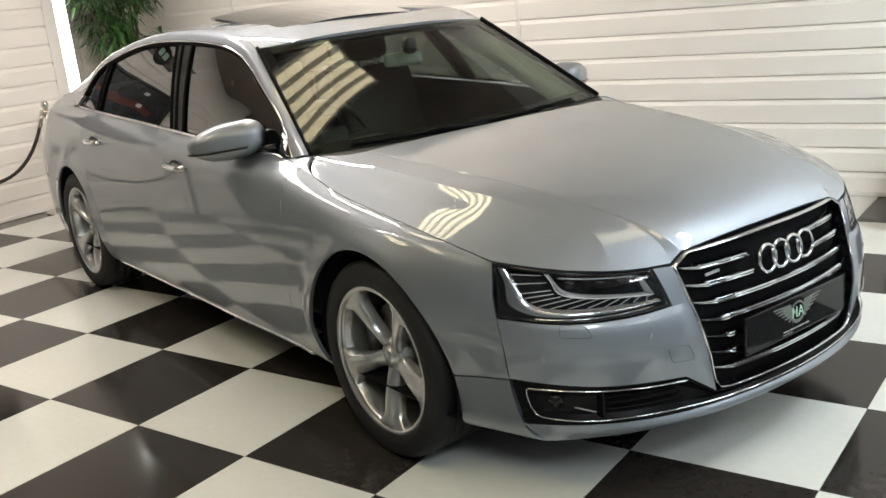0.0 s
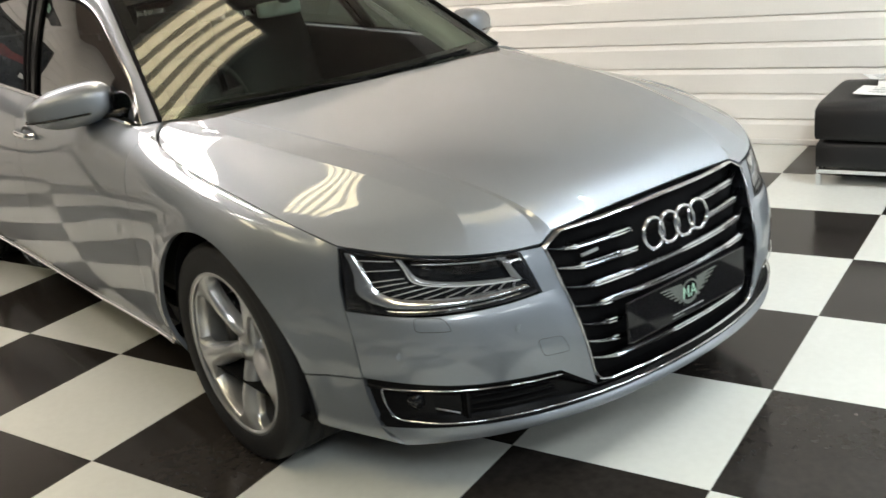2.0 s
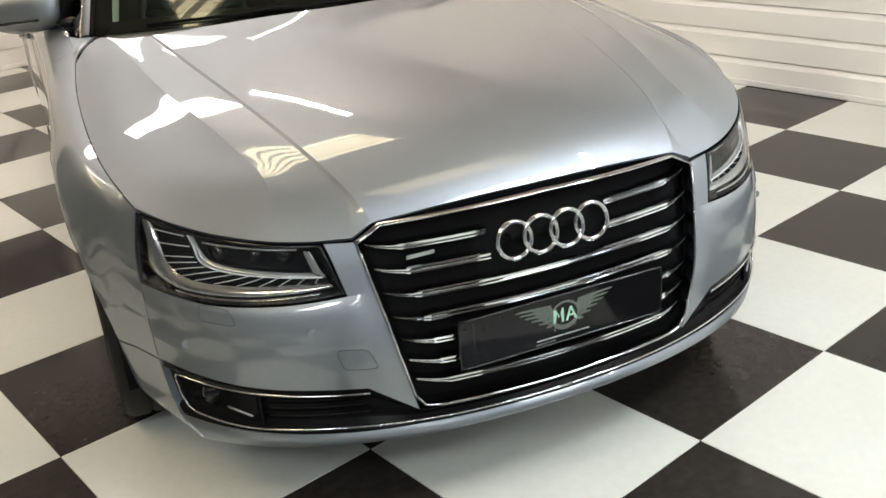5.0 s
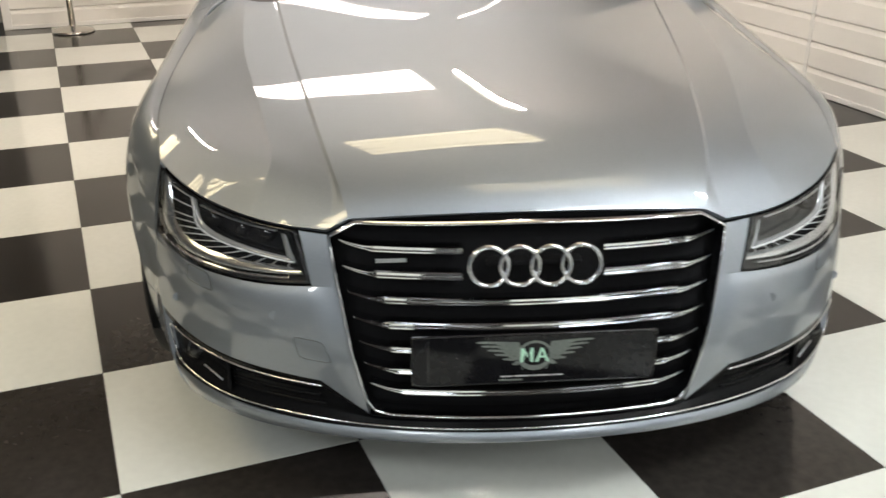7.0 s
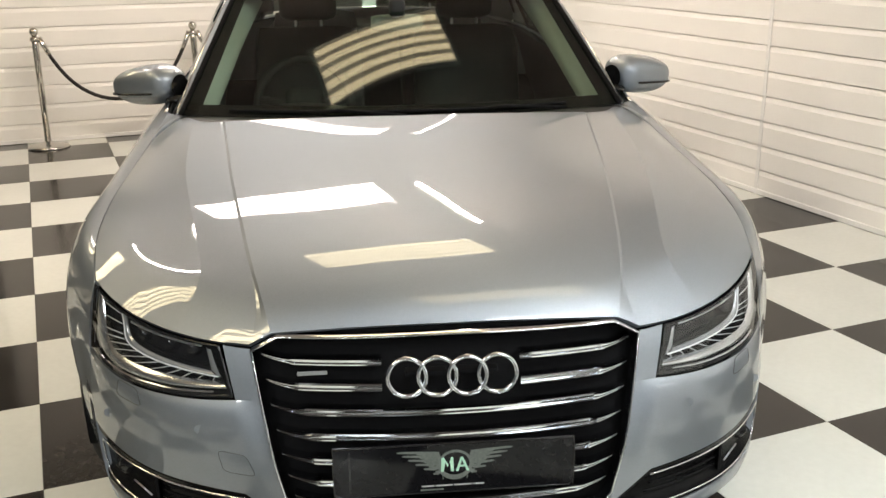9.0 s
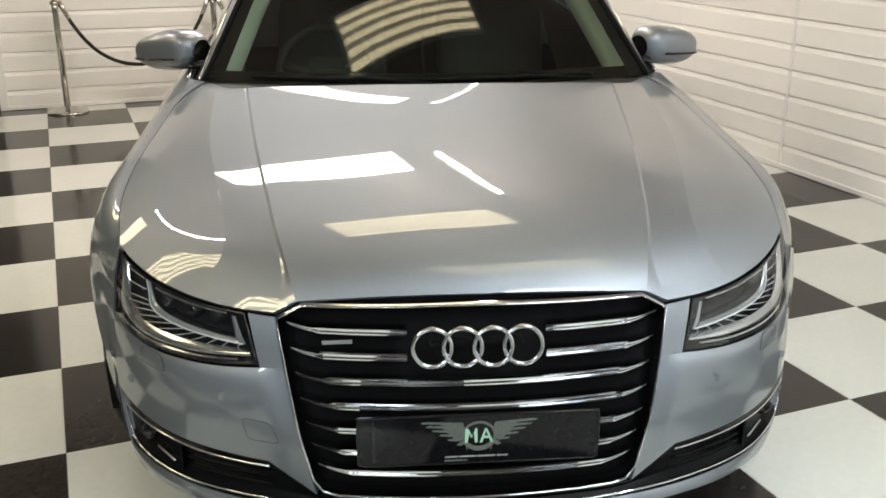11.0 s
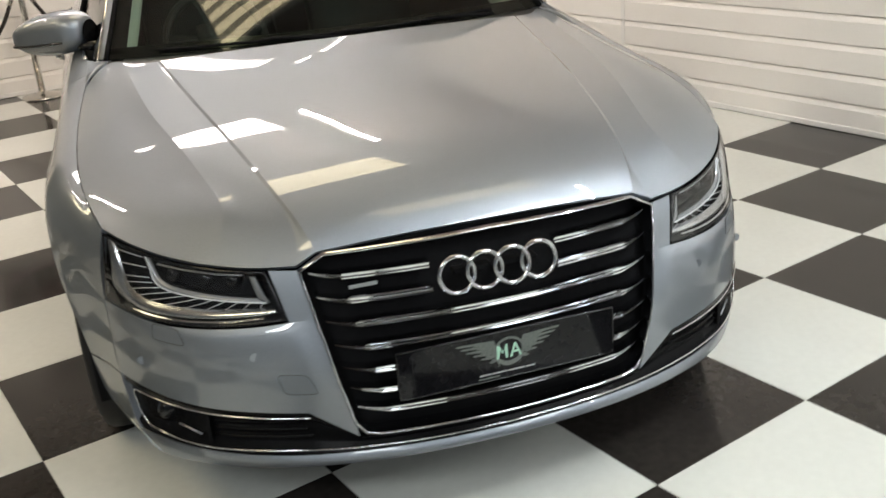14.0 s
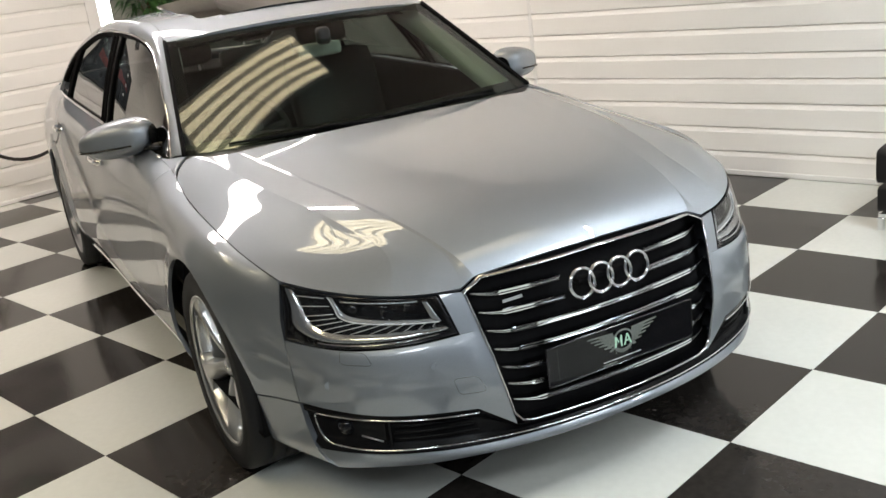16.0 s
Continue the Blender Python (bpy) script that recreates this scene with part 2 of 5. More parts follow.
def grid_faces(nv, nu, flip=False, base=0):
    out = []
    for j in range(nv - 1):
        for i in range(nu - 1):
            f = (base + j * nu + i, base + j * nu + i + 1, base + (j + 1) * nu + i + 1, base + (j + 1) * nu + i)
            out.append(f[::-1] if flip else f)
    return out


def clipped(poly, inside):
    """A polygon cut by a signed field (kept where positive), its new corners drawn onto the zero line."""
    vals = [inside(p) for p in poly]
    vals = [0.0 if abs(v) < 0.0012 else v for v in vals]
    if min(vals) >= 0:
        return poly
    if max(vals) <= 0:
        return []
    out = []
    for k in range(len(poly)):
        p, q, a, b = poly[k], poly[(k + 1) % len(poly)], vals[k], vals[(k + 1) % len(poly)]
        if a >= 0:
            out.append(p)
        if a * b < 0:
            lo, hi = (p, q) if a > 0 else (q, p)
            for _ in range(12):
                m = (lo + hi) / 2
                lo, hi = (m, hi) if inside(m) > 0 else (lo, m)
            out.append((lo + hi) / 2)
    return out


def panel(name, grids, mat, gap=0.0012, rim=0.014, keep=None, outward=None, weld=0.0008, clip=()):
    """A sheet panel from grids of points: welded, cut along clip fields, drawn back a little from its seams, with a turned-in rim
    all round. keep(p) tells which faces stay (by centre). outward: a point that the sheet faces away from."""
    bm = bmesh.new()
    for g in grids:
        nv, nu = g.shape[:2]
        P = [Vector(p) for p in g.reshape(-1, 3)]
        vs = [bm.verts.new(p) for p in P]
        for f in grid_faces(nv, nu):
            c = sum((P[k] for k in f), Vector()) / 4
            if keep is not None and not keep(c):
                continue
            poly = [P[k] for k in f]
            if clip and min(fn(p) for fn in clip for p in poly) < 0:
                for fn in clip:
                    poly = clipped(poly, fn) if len(poly) > 2 else []
                if len(poly) > 2:
                    bm.faces.new([bm.verts.new(p) for p in poly])
            else:
                bm.faces.new([vs[k] for k in f])
    bmesh.ops.remove_doubles(bm, verts=bm.verts[:], dist=weld)
    loose = [v for v in bm.verts if not v.link_faces]
    bmesh.ops.delete(bm, geom=loose, context="VERTS")
    bmesh.ops.recalc_face_normals(bm, faces=bm.faces[:])
    if outward is not None:
        score = sum((f.calc_center_median() - Vector(outward)).dot(f.normal) * f.calc_area() for f in bm.faces)
        if score < 0:
            bmesh.ops.reverse_faces(bm, faces=bm.faces[:])
    bm.normal_update()
    edge = [v for v in bm.verts if v.is_boundary]
    if gap:
        shift = {}
        for v in edge:
            along_edge = [e.other_vert(v).co - v.co for e in v.link_edges if e.is_boundary]
            d = Vector()
            for f in v.link_faces:
                d += f.calc_center_median() - v.co
            if len(along_edge) == 2 and d.length > 1e-6:
                t = along_edge[0].normalized() - along_edge[1].normalized()
                if t.length > 0.3:
                    t.normalize()
                    d -= t * d.dot(t)
            if d.length > 1e-6:
                shift[v] = d.normalized() * gap
        for v, d in shift.items():
            v.co += d
    if rim:
        bm.normal_update()
        low = {}
        for e in [e for e in bm.edges if e.is_boundary]:
            f = e.link_faces[0]
            a = [l.vert for l in f.loops if l.edge == e][0]
            four = []
            for v in (a, e.other_vert(a)):
                if v not in low:
                    low[v] = (bm.verts.new(v.co), bm.verts.new(v.co - v.normal * rim))
                four.append(low[v])
            bm.faces.new((four[1][0], four[0][0], four[0][1], four[1][1]))
    me = bpy.data.meshes.new(name)
    bm.to_mesh(me)
    bm.free()
    me.materials.append(mat)
    me.polygons.foreach_set("use_smooth", [True] * len(me.polygons))
    return me


def facing(me, point):
    """Turn the faces of an open sheet away from a point."""
    bm = bmesh.new()
    bm.from_mesh(me)
    bmesh.ops.recalc_face_normals(bm, faces=bm.faces[:])
    if sum((f.calc_center_median() - Vector(point)).dot(f.normal) * f.calc_area() for f in bm.faces) < 0:
        bmesh.ops.reverse_faces(bm, faces=bm.faces[:])
    bm.to_mesh(me)
    bm.free()
    return me


def mirrored(me, name=None):
    out = me.copy()
    if name:
        out.name = name
    bm = bmesh.new()
    bm.from_mesh(out)
    for v in bm.verts:
        v.co.x = -v.co.x
    bmesh.ops.reverse_faces(bm, faces=bm.faces[:])
    bm.to_mesh(out)
    bm.free()
    return out


def thing(name, label, category, m=None, group="", kind=""):
    ob = new(name)
    if m is not None:
        ob.matrix_basis = m
    return tagged(ob, label, category, group, kind)
# ---- the room: tiled floor, boarded walls, ceiling with its lights ----
TILE = 0.6
X0, X1, Y0, Y1, HIGH = -3.75, 10.8, -7.2, 3.62, 3.30
LIGHT_Z = 3.15
BACK, BACK_END, NICHE = -2.65, -0.93, 2.27


def slab(name, lo, hi, mat, label, category, bevel=0.0):
    size = [b - a for a, b in zip(lo, hi)]
    bm = box_bm(*size, bevel=bevel, at=[(a + b) / 2 for a, b in zip(lo, hi)])
    return tagged(new(name, from_bm(name, bm, mat, smooth=False)), label, category, kind="structure")


floor = slab("floor", (X0, Y0, -0.12), (X1, Y1, -0.006), SCREED, "chequered black and white vinyl tile showroom floor", "floor")
ceiling = slab("ceiling", (X0, Y0, HIGH), (X1, Y1, HIGH + 0.1), CEILING, "plain pale grey showroom ceiling", "ceiling")
wall_right = slab("wall_right", (X0, Y1 + 0.001, -0.12), (X1, Y1 + 0.14, HIGH), TRIMW, "wall clad in white horizontal shiplap boards", "wall")
# unseen side and end walls, added dark so flank and bumper mirror little light
wall_left = slab("wall_left", (X0, Y0 - 0.14, -0.12), (X1, Y0 - 0.001, HIGH), DIMWALL, "unseen side wall, grey darkened to dim the reflections", "wall")
wall_front = slab("wall_front", (X1 + 0.001, Y0, -0.12), (X1 + 0.14, Y1, HIGH), DARKWALL, "unseen end wall, blue-grey darkened to dim the reflections", "wall")
wall_back = slab("wall_back", (BACK - 0.12, BACK_END, 0), (BACK - 0.001, NICHE, HIGH), TRIMW, "partition clad in white horizontal shiplap boards", "wall")
wall_niche = slab("wall_niche", (BACK - 0.42, NICHE - 0.3, 0), (BACK - 0.30, Y1, HIGH), BLOCK, "recess wall of cream painted blockwork", "wall")
wall_passage = slab("wall_passage", (X0 - 0.14, Y0, -0.12), (X0, Y1, HIGH), GREYWALL, "pale blue-grey wall at the end of a passage", "wall")

# boards: a proud lower lip, a plain face, a chamfered head
PITCH, FIRST = 0.1515, 0.1535
PROFILE = [(0.001, 0.0024), (0.0180, 0.0024), (0.0195, 0.0034), (0.0200, 0.0060), (0.0200, 0.1180), (0.0190, 0.1205), (0.0095, 0.1475), (0.0085, 0.1510), (0.001, 0.1510)]


def board_mesh(length, low=0.0):
    vs, fs = [], []
    pr = [(d, max(z, low)) for d, z in PROFILE]
    for x in (0.0, length):
        vs += [(x, -d, z) for d, z in pr]
    n = len(pr)
    for k in range(n):
        fs.append((k, (k + 1) % n, n + (k + 1) % n, n + k))
    fs += [tuple(range(n))[::-1], tuple(range(n, 2 * n))]
    return mesh_of("board", vs, fs, BOARD, smooth=False)


MESHES = {}


def clad(wall, start, direction, cuts, top=HIGH):
    """Rows of boards on a wall from its start along a direction, jointed at cuts, with cover strips at the joints."""
    turn = math.degrees(math.atan2(direction[1], direction[0]))
    base = pose(start[0], start[1], 0, 0, 0, turn)
    for a, b in zip(cuts, cuts[1:]):
        z, first = FIRST - PITCH, True
        while z < top - 0.02:
            key = (round(b - a, 3), first)
            if key not in MESHES:
                MESHES[key] = board_mesh(b - a - 0.004, 0.006 if first else 0.0)
            part("board", MESHES[key], wall, m=base @ pose(a + 0.002, 0, z))
            z, first = z + PITCH, False
    strip = box_bm(0.030, 0.005, top, at=(0, -0.0215, top / 2), bevel=0.0015, seg=1)
    me = from_bm("cover_strip", strip, TRIMW, smooth=False)
    for c in cuts[1:-1]:
        part("cover_strip", me, wall, m=base @ pose(c, 0, 0))
    foot = box_bm(cuts[-1] - cuts[0], 0.025, 0.032, at=((cuts[0] + cuts[-1]) / 2, -0.0128, 0.018), bevel=0.004, seg=2)
    part("skirting", from_bm("skirting", foot, TRIMW, smooth=False), wall, m=base)


clad(wall_right, (-3.08, Y1), (1, 0), [0.0, 1.185, 4.185, 7.185, 10.185, 13.85])
clad(wall_back, (BACK, BACK_END + 0.05), (0, 1), [0.0, 3.10])


def upright(name, lo, hi, parent):
    bm = box_bm(hi[0] - lo[0], hi[1] - lo[1], hi[2] - lo[2], bevel=0.004, seg=2, at=[(a + b) / 2 for a, b in zip(lo, hi)])
    return part(name, from_bm(name, bm, TRIMW, smooth=False), parent)


upright("corner_trim", (BACK - 0.125, BACK_END - 0.012, 0), (BACK + 0.024, BACK_END + 0.052, HIGH), wall_back)
upright("corner_trim", (BACK - 0.125, NICHE - 0.10, 0), (BACK + 0.024, NICHE + 0.01, HIGH), wall_back)

# courses of blocks in the recess
BLOCK_ME = from_bm("block", box_bm(0.012, 0.43, 0.205, bevel=0.004, seg=1), BLOCK, smooth=False)
for k in range(15):
    for c in range(4):
        y = NICHE - 0.05 + 0.44 * c + (0.22 if k % 2 else 0)
        if y - 0.2 < Y1 - 0.02:
            part("block", BLOCK_ME, wall_niche, m=pose(BACK - 0.297, min(y, Y1 - 0.24), 0.108 + 0.215 * k))

# tiles
def tile_mesh(name, mat, w=TILE, d=TILE):
    return from_bm(name, box_bm(w - 0.0012, d - 0.0012, 0.006, bevel=0.0009, seg=1, at=(0, 0, -0.003)), mat, smooth=False)


TILES = (tile_mesh("white_tile", TILE_WHITE), tile_mesh("black_tile", TILE_BLACK))
far = ([], [])
for i in range(-7, 18):
    for j in range(-12, 6):
        odd = (i + j) % 2
        x, y = (i + 0.5) * TILE, (j + 0.5) * TILE
        if x - 0.3 > X1 or x < X0 - 0.3:
            continue
        if -5 <= i <= 10 and -5 <= j <= 5:
            part("tile", TILES[odd], floor, m=pose(x, y, 0))
        else:
            far[odd].append((x, y))
for name, mat, spots in (("white_tiles_beyond", TILE_WHITE, far[0]), ("black_tiles_beyond", TILE_BLACK, far[1])):
    vs, fs = [], []
    for x, y in spots:
        k = len(vs)
        vs += [(x + sx * 0.2994, y + sy * 0.2994, z) for z in (-0.006, 0.0) for sx, sy in ((-1, -1), (1, -1), (1, 1), (-1, 1))]
        fs += [(k + 4, k + 5, k + 6, k + 7)] + [(k + a, k + (a + 1) % 4, k + 4 + (a + 1) % 4, k + 4 + a) for a in range(4)]
    tagged(part(name, mesh_of(name, vs, fs, mat, smooth=False), floor), kind="stuff")

# ---- lights ----
COOL, WARM, BLUE = (1.0, 0.900, 0.850), (1.0, 0.85, 0.56), (0.88, 0.945, 1.0)


def hang(ob, w, d):
    """Housing above a fitting and four rods up to the ceiling."""
    part("housing", from_bm("housing", box_bm(w + 0.06, d + 0.06, 0.03, bevel=0.004, seg=1, at=(0, 0, 0.020)), TRIMW, smooth=False), ob)
    for sx in (-1, 1):
        for sy in (-1, 1):
            v, f = tube([(sx * w * 0.4, sy * d * 0.4, 0.034), (sx * w * 0.4, sy * d * 0.4, HIGH - LIGHT_Z - 0.001)], 0.004, 6)
            part("suspension_rod", mesh_of("suspension_rod", v, f, TRIMW), ob)


def ceiling_panel(name, x, y, w, d, turn, colour, power, label, group=""):
    ob = thing(name, label, "ceiling light", pose(x, y, LIGHT_Z, 0, 0, turn), group)
    hang(ob, w, d)
    rim = bmesh.new()
    for sx, sy, lx, ly in ((0, 1, w + 0.06, 0.03), (0, -1, w + 0.06, 0.03), (1, 0, 0.03, d), (-1, 0, 0.03, d)):
        box_bm(lx, ly, 0.03, at=(sx * (w / 2 + 0.015), sy * (d / 2 + 0.015), -0.012), bm=rim)
    part("surround", from_bm("surround", rim, TRIMW, smooth=False), ob)
    vs = [(-w / 2, -d / 2, -0.016), (w / 2, -d / 2, -0.016), (w / 2, d / 2, -0.016), (-w / 2, d / 2, -0.016)]
    part("diffuser", mesh_of("diffuser", vs, [(3, 2, 1, 0)], glowing(name + "_glow", colour, power), smooth=False), ob)
    return ob


def tube_light(x, y, length, turn, power, tint, z=LIGHT_Z - 0.07):
    ob = thing("tube_light", "white fluorescent batten tube light hung on two rods", "ceiling light", pose(x, y, z, 0, 0, turn), "tube lights")
    part("batten", from_bm("batten", box_bm(length, 0.09, 0.05, bevel=0.008, at=(0, 0, 0.045)), TRIMW, smooth=False), ob)
    for s in (-0.35, 0.35):
        v, f = tube([(s * length, 0, 0.065), (s * length, 0, HIGH - z - 0.001)], 0.005, 8)
        part("suspension_rod", mesh_of("suspension_rod", v, f, TRIMW), ob)
    vs, fs = tube([(-length / 2 + 0.03, 0, 0), (length / 2 - 0.03, 0, 0)], 0.02, 12)
    part("lamp_tube", mesh_of("lamp_tube", vs, fs, glowing("tube_glow", tint, power)), ob)
    for s in (-1, 1):
        part("end_cap", from_bm("end_cap", box_bm(0.03, 0.05, 0.07, bevel=0.006, at=(s * (length / 2 - 0.015), 0, 0.01)), TRIMW, smooth=False), ob)
    return ob


def striped_light(x, y, w, d, power):
    """A fitting: five warm tubes side by side between reflecting vanes."""
    ob = thing("louvred_light", "hung ceiling light with five warm tubes side by side", "ceiling light", pose(x, y, LIGHT_Z), "louvred lights")
    hang(ob, w, d)
    rim = bmesh.new()
    for sx, sy, lx, ly in ((0, 1, w + 0.06, 0.03), (0, -1, w + 0.06, 0.03), (1, 0, 0.03, d), (-1, 0, 0.03, d)):
        box_bm(lx, ly, 0.04, at=(sx * (w / 2 + 0.015), sy * (d / 2 + 0.015), -0.016), bm=rim)
    part("surround", from_bm("surround", rim, TRIMW, smooth=False), ob)
    glow = glowing("warm_tube_glow", WARM, power * 0.62)
    # the tray glows by itself in place of reflecting the tubes
    between = glowing("warm_tray_glow", WARM, power * 0.13)
    part("glowing_tray", from_bm("glowing_tray", box_bm(w, d, 0.006, at=(0, 0, -0.006)), between, smooth=False), ob, "tray between the tubes, its reflected light given as glow")
    for k in range(5):
        c = (k - 2) * w / 5
        vs, fs = [], []
        for i in range(7):
            a = math.pi * i / 6
            for e in (-1, 1):
                vs.append((c + 0.034 * math.cos(a), e * (d / 2 - 0.01), -0.010 - 0.022 * math.sin(a)))
            if i:
                fs.append((2 * i - 2, 2 * i - 1, 2 * i + 1, 2 * i))
        part("warm_tube", mesh_of("warm_tube", vs, fs, glow), ob, "warm glowing tube")
    return ob


POWER = 28
# panels beyond x = 5 are unseen fill, added to brighten floor and nose
for x, y, w, d, tint, share in ((-0.20, 0.815, 0.56, 1.50, COOL, 0.72), (5.67, -2.99, 0.585, 1.24, BLUE, 0.9), (5.90, 0.985, 0.585, 1.24, BLUE, 0.55),
                                (7.92, 0.985, 0.585, 1.24, BLUE, 0.5), (7.92, -2.26, 0.585, 1.24, BLUE, 0.6), (10.06, 0.985, 0.585, 1.24, BLUE, 0.5), (10.06, -2.26, 0.585, 1.24, BLUE, 0.5)):
    ceiling_panel("light_panel", x, y, w, d, 0, tint, POWER * share, "white light panel hung on rods, seen mirrored or added unseen as fill", "light panels")
for x, y, share in ((1.75, 0.94, 0.38), (3.875, 0.985, 0.22), (-0.20, -2.26, 0.6), (1.79, -2.26, 0.48), (3.875, -2.26, 0.8)):
    striped_light(x, y, 0.585, 1.215, POWER * share)
tube_light(0.37, 1.884, 1.29, 0, POWER * 5.5, COOL)
tube_light(5.46, 1.74, 1.63, 0, POWER * 8.5, BLUE)
# unseen tube, added to brighten the right wall
tube_light(8.15, 2.30, 1.63, 0, POWER * 5.0, BLUE)
tube_light(0.44, -1.13, 1.29, 0, POWER * 3.2, COOL)

# upright strip light at the edge of the recess
strip = thing("upright_strip_light", "tall glowing white strip light standing at the recess", "strip light", pose(BACK - 0.06, NICHE + 0.085, 0))
part("backing", from_bm("backing", box_bm(0.05, 0.15, 2.6, bevel=0.006, at=(0, 0, 1.35)), TRIMW, smooth=False), strip)
part("diffuser", from_bm("diffuser", box_bm(0.02, 0.135, 2.54, bevel=0.006, at=(0.032, 0, 1.35)), glowing("strip_glow", (1.0, 1.0, 0.93), 7), smooth=False), strip)

# framed picture and winged sign high on the partition
picture = thing("framed_picture", "black framed dark print with a broad red sweep", "picture", pose(BACK + 0.024, 0.66, 1.72, 90, 0, 90))
W, H = 1.10, 0.66
bm = bmesh.new()
for sx, sy, lx, ly in ((0, 1, W, 0.035), (0, -1, W, 0.035), (1, 0, 0.035, H - 0.07), (-1, 0, 0.035, H - 0.07)):
    box_bm(lx, ly, 0.03, bevel=0.004, seg=1, at=(sx * (W / 2 - 0.0175), sy * (H / 2 - 0.0175), 0.015), bm=bm)
part("picture_rim", from_bm("picture_rim", bm, FRAME_BLACK, smooth=False), picture, "black frame")
part("print", from_bm("print", box_bm(W - 0.06, H - 0.06, 0.008, at=(0, 0, 0.006)), ART_DARK, smooth=False), picture, "dark print")
sweep = [(-0.44, 0.00), (-0.30, 0.06), (-0.12, 0.03), (0.0, 0.06), (0.2, -0.01), (0.42, 0.02), (0.40, -0.06), (0.15, -0.10), (-0.1, -0.06), (-0.3, -0.03), (-0.42, -0.06)]
part("print_sweep", mesh_of("print_sweep", [(x, y, 0.0125) for x, y in sweep], [tuple(range(len(sweep)))[::-1]], ART_RED, smooth=False), picture, "red sweep on the print")
for x, y in ((-0.28, 0.20), (-0.31, 0.02), (-0.30, -0.16)):
    part("print_mark", from_bm("print_mark", box_bm(0.05, 0.045, 0.002, at=(x, y, 0.0125)), PAPER, smooth=False), picture, "small pale mark")

sign = thing("winged_sign", "dark winged wall sign with a pale green emblem", "sign", pose(BACK + 0.016, 0.66, 2.45, 90, 0, 90))
for sx in (-1, 1):
    bm = bmesh.new()
    for k in range(6):
        q = k / 5
        a = bm.verts.new((sx * 0.09, 0.10 - 0.16 * q, 0.004)), bm.verts.new((sx * (0.46 - 0.20 * q), 0.13 - 0.20 * q, 0.004)), bm.verts.new((sx * (0.40 - 0.18 * q), 0.095 - 0.20 * q, 0.004)), bm.verts.new((sx * 0.09, 0.075 - 0.16 * q, 0.004))
        f = bm.faces.new(a if sx > 0 else a[::-1])
    ext = bmesh.ops.extrude_face_region(bm, geom=bm.faces[:])
    for v in [g for g in ext["geom"] if isinstance(g, bmesh.types.BMVert)]:
        v.co.z += 0.012
    part("sign_wing", from_bm("sign_wing", bm, FRAME_BLACK, smooth=False), sign, "dark wing")
part("sign_roundel", mesh_of("sign_roundel", *lathe([(0, 0.024), (0.12, 0.024), (0.13, 0.018), (0.13, 0.0)], 40), FRAME_BLACK), sign, "dark roundel")
for x in (-0.045, 0.045):
    part("sign_emblem", from_bm("sign_emblem", box_bm(0.07, 0.09, 0.006, bevel=0.002, seg=1, at=(x, 0.01, 0.027)), PLATE_GREEN, smooth=False), sign, "pale green emblem block")
# ---- rope barrier ----
def stanchion(x, y, m=None):
    ob = thing("barrier_post", "polished steel rope barrier post with a ball finial and round base", "barrier post", pose(x, y, 0), "barrier posts")
    part("base", mesh_of("base", *lathe([(0, 0.0), (0.158, 0.0), (0.160, 0.006), (0.155, 0.016), (0.10, 0.030), (0.04, 0.038), (0.030, 0.050), (0, 0.050)], 40), STEEL), ob)
    part("pole", mesh_of("pole", *lathe([(0, 0.045), (0.0245, 0.045), (0.0245, 0.80), (0.0245, 0.83), (0, 0.83)], 24), STEEL), ob)
    part("collar", mesh_of("collar", *lathe([(0, 0.825), (0.034, 0.827), (0.036, 0.84), (0.034, 0.853), (0.020, 0.860), (0.014, 0.875), (0, 0.876)], 24), STEEL), ob)
    part("finial", mesh_of("finial", *lathe([(0.0, 0.862)] + [(0.034 * math.sin(a), 0.896 - 0.034 * math.cos(a)) for a in np.linspace(0.25, math.pi - 0.02, 12)] + [(0, 0.930)], 24), STEEL), ob)
    return ob


def rope(a, b, sag):
    """A twisted black rope that hangs between two collars, with steel end fittings."""
    A, B = np.array((*a, 0.835)), np.array((*b, 0.835))
    ob = thing("barrier_rope", "black braided barrier rope hanging between steel posts", "rope", None, "barrier ropes")
    way = (B - A) / np.linalg.norm(B - A)
    A, B = A + 0.04 * way, B - 0.04 * way
    t = np.linspace(0, 1, 90)
    k = 2.4
    drop = sag * (np.cosh(k * (2 * t - 1)) - math.cosh(k)) / (math.cosh(k) - 1)
    P = A + t[:, None] * (B - A) + np.stack([0 * t, 0 * t, drop], 1)
    n = 90
    vs, fs = [], []
    side = np.cross(way, (0, 0, 1))
    for s in range(3):
        ph = 2 * math.pi * (t * 22) + s * 2 * math.pi / 3
        tang = np.gradient(P, axis=0)
        tang /= np.linalg.norm(tang, axis=1)[:, None]
        nrm = np.cross(tang, side)
        Q = P + 0.0075 * (np.cos(ph)[:, None] * side + np.sin(ph)[:, None] * nrm)
        v, f = tube(Q, 0.0095, 6)
        fs += [tuple(q + len(vs) for q in ff) for ff in f]
        vs += v
    part("braid", mesh_of("braid", vs, fs, ROPE), ob)
    for e0, e1 in ((P[0], P[4]), (P[-1], P[-5])):
        v, f = tube([e0 - 0.02 * (e1 - e0) / np.linalg.norm(e1 - e0), e1], 0.019, 14)
        part("end_fitting", mesh_of("end_fitting", v, f, STEEL), ob)
    return ob


POSTS = [(-2.40, -0.445), (-2.40, 0.75), (-2.44, 1.90)]
for p in POSTS:
    stanchion(*p)
rope(POSTS[0], POSTS[1], 0.49)
rope(POSTS[1], POSTS[2], 0.47)


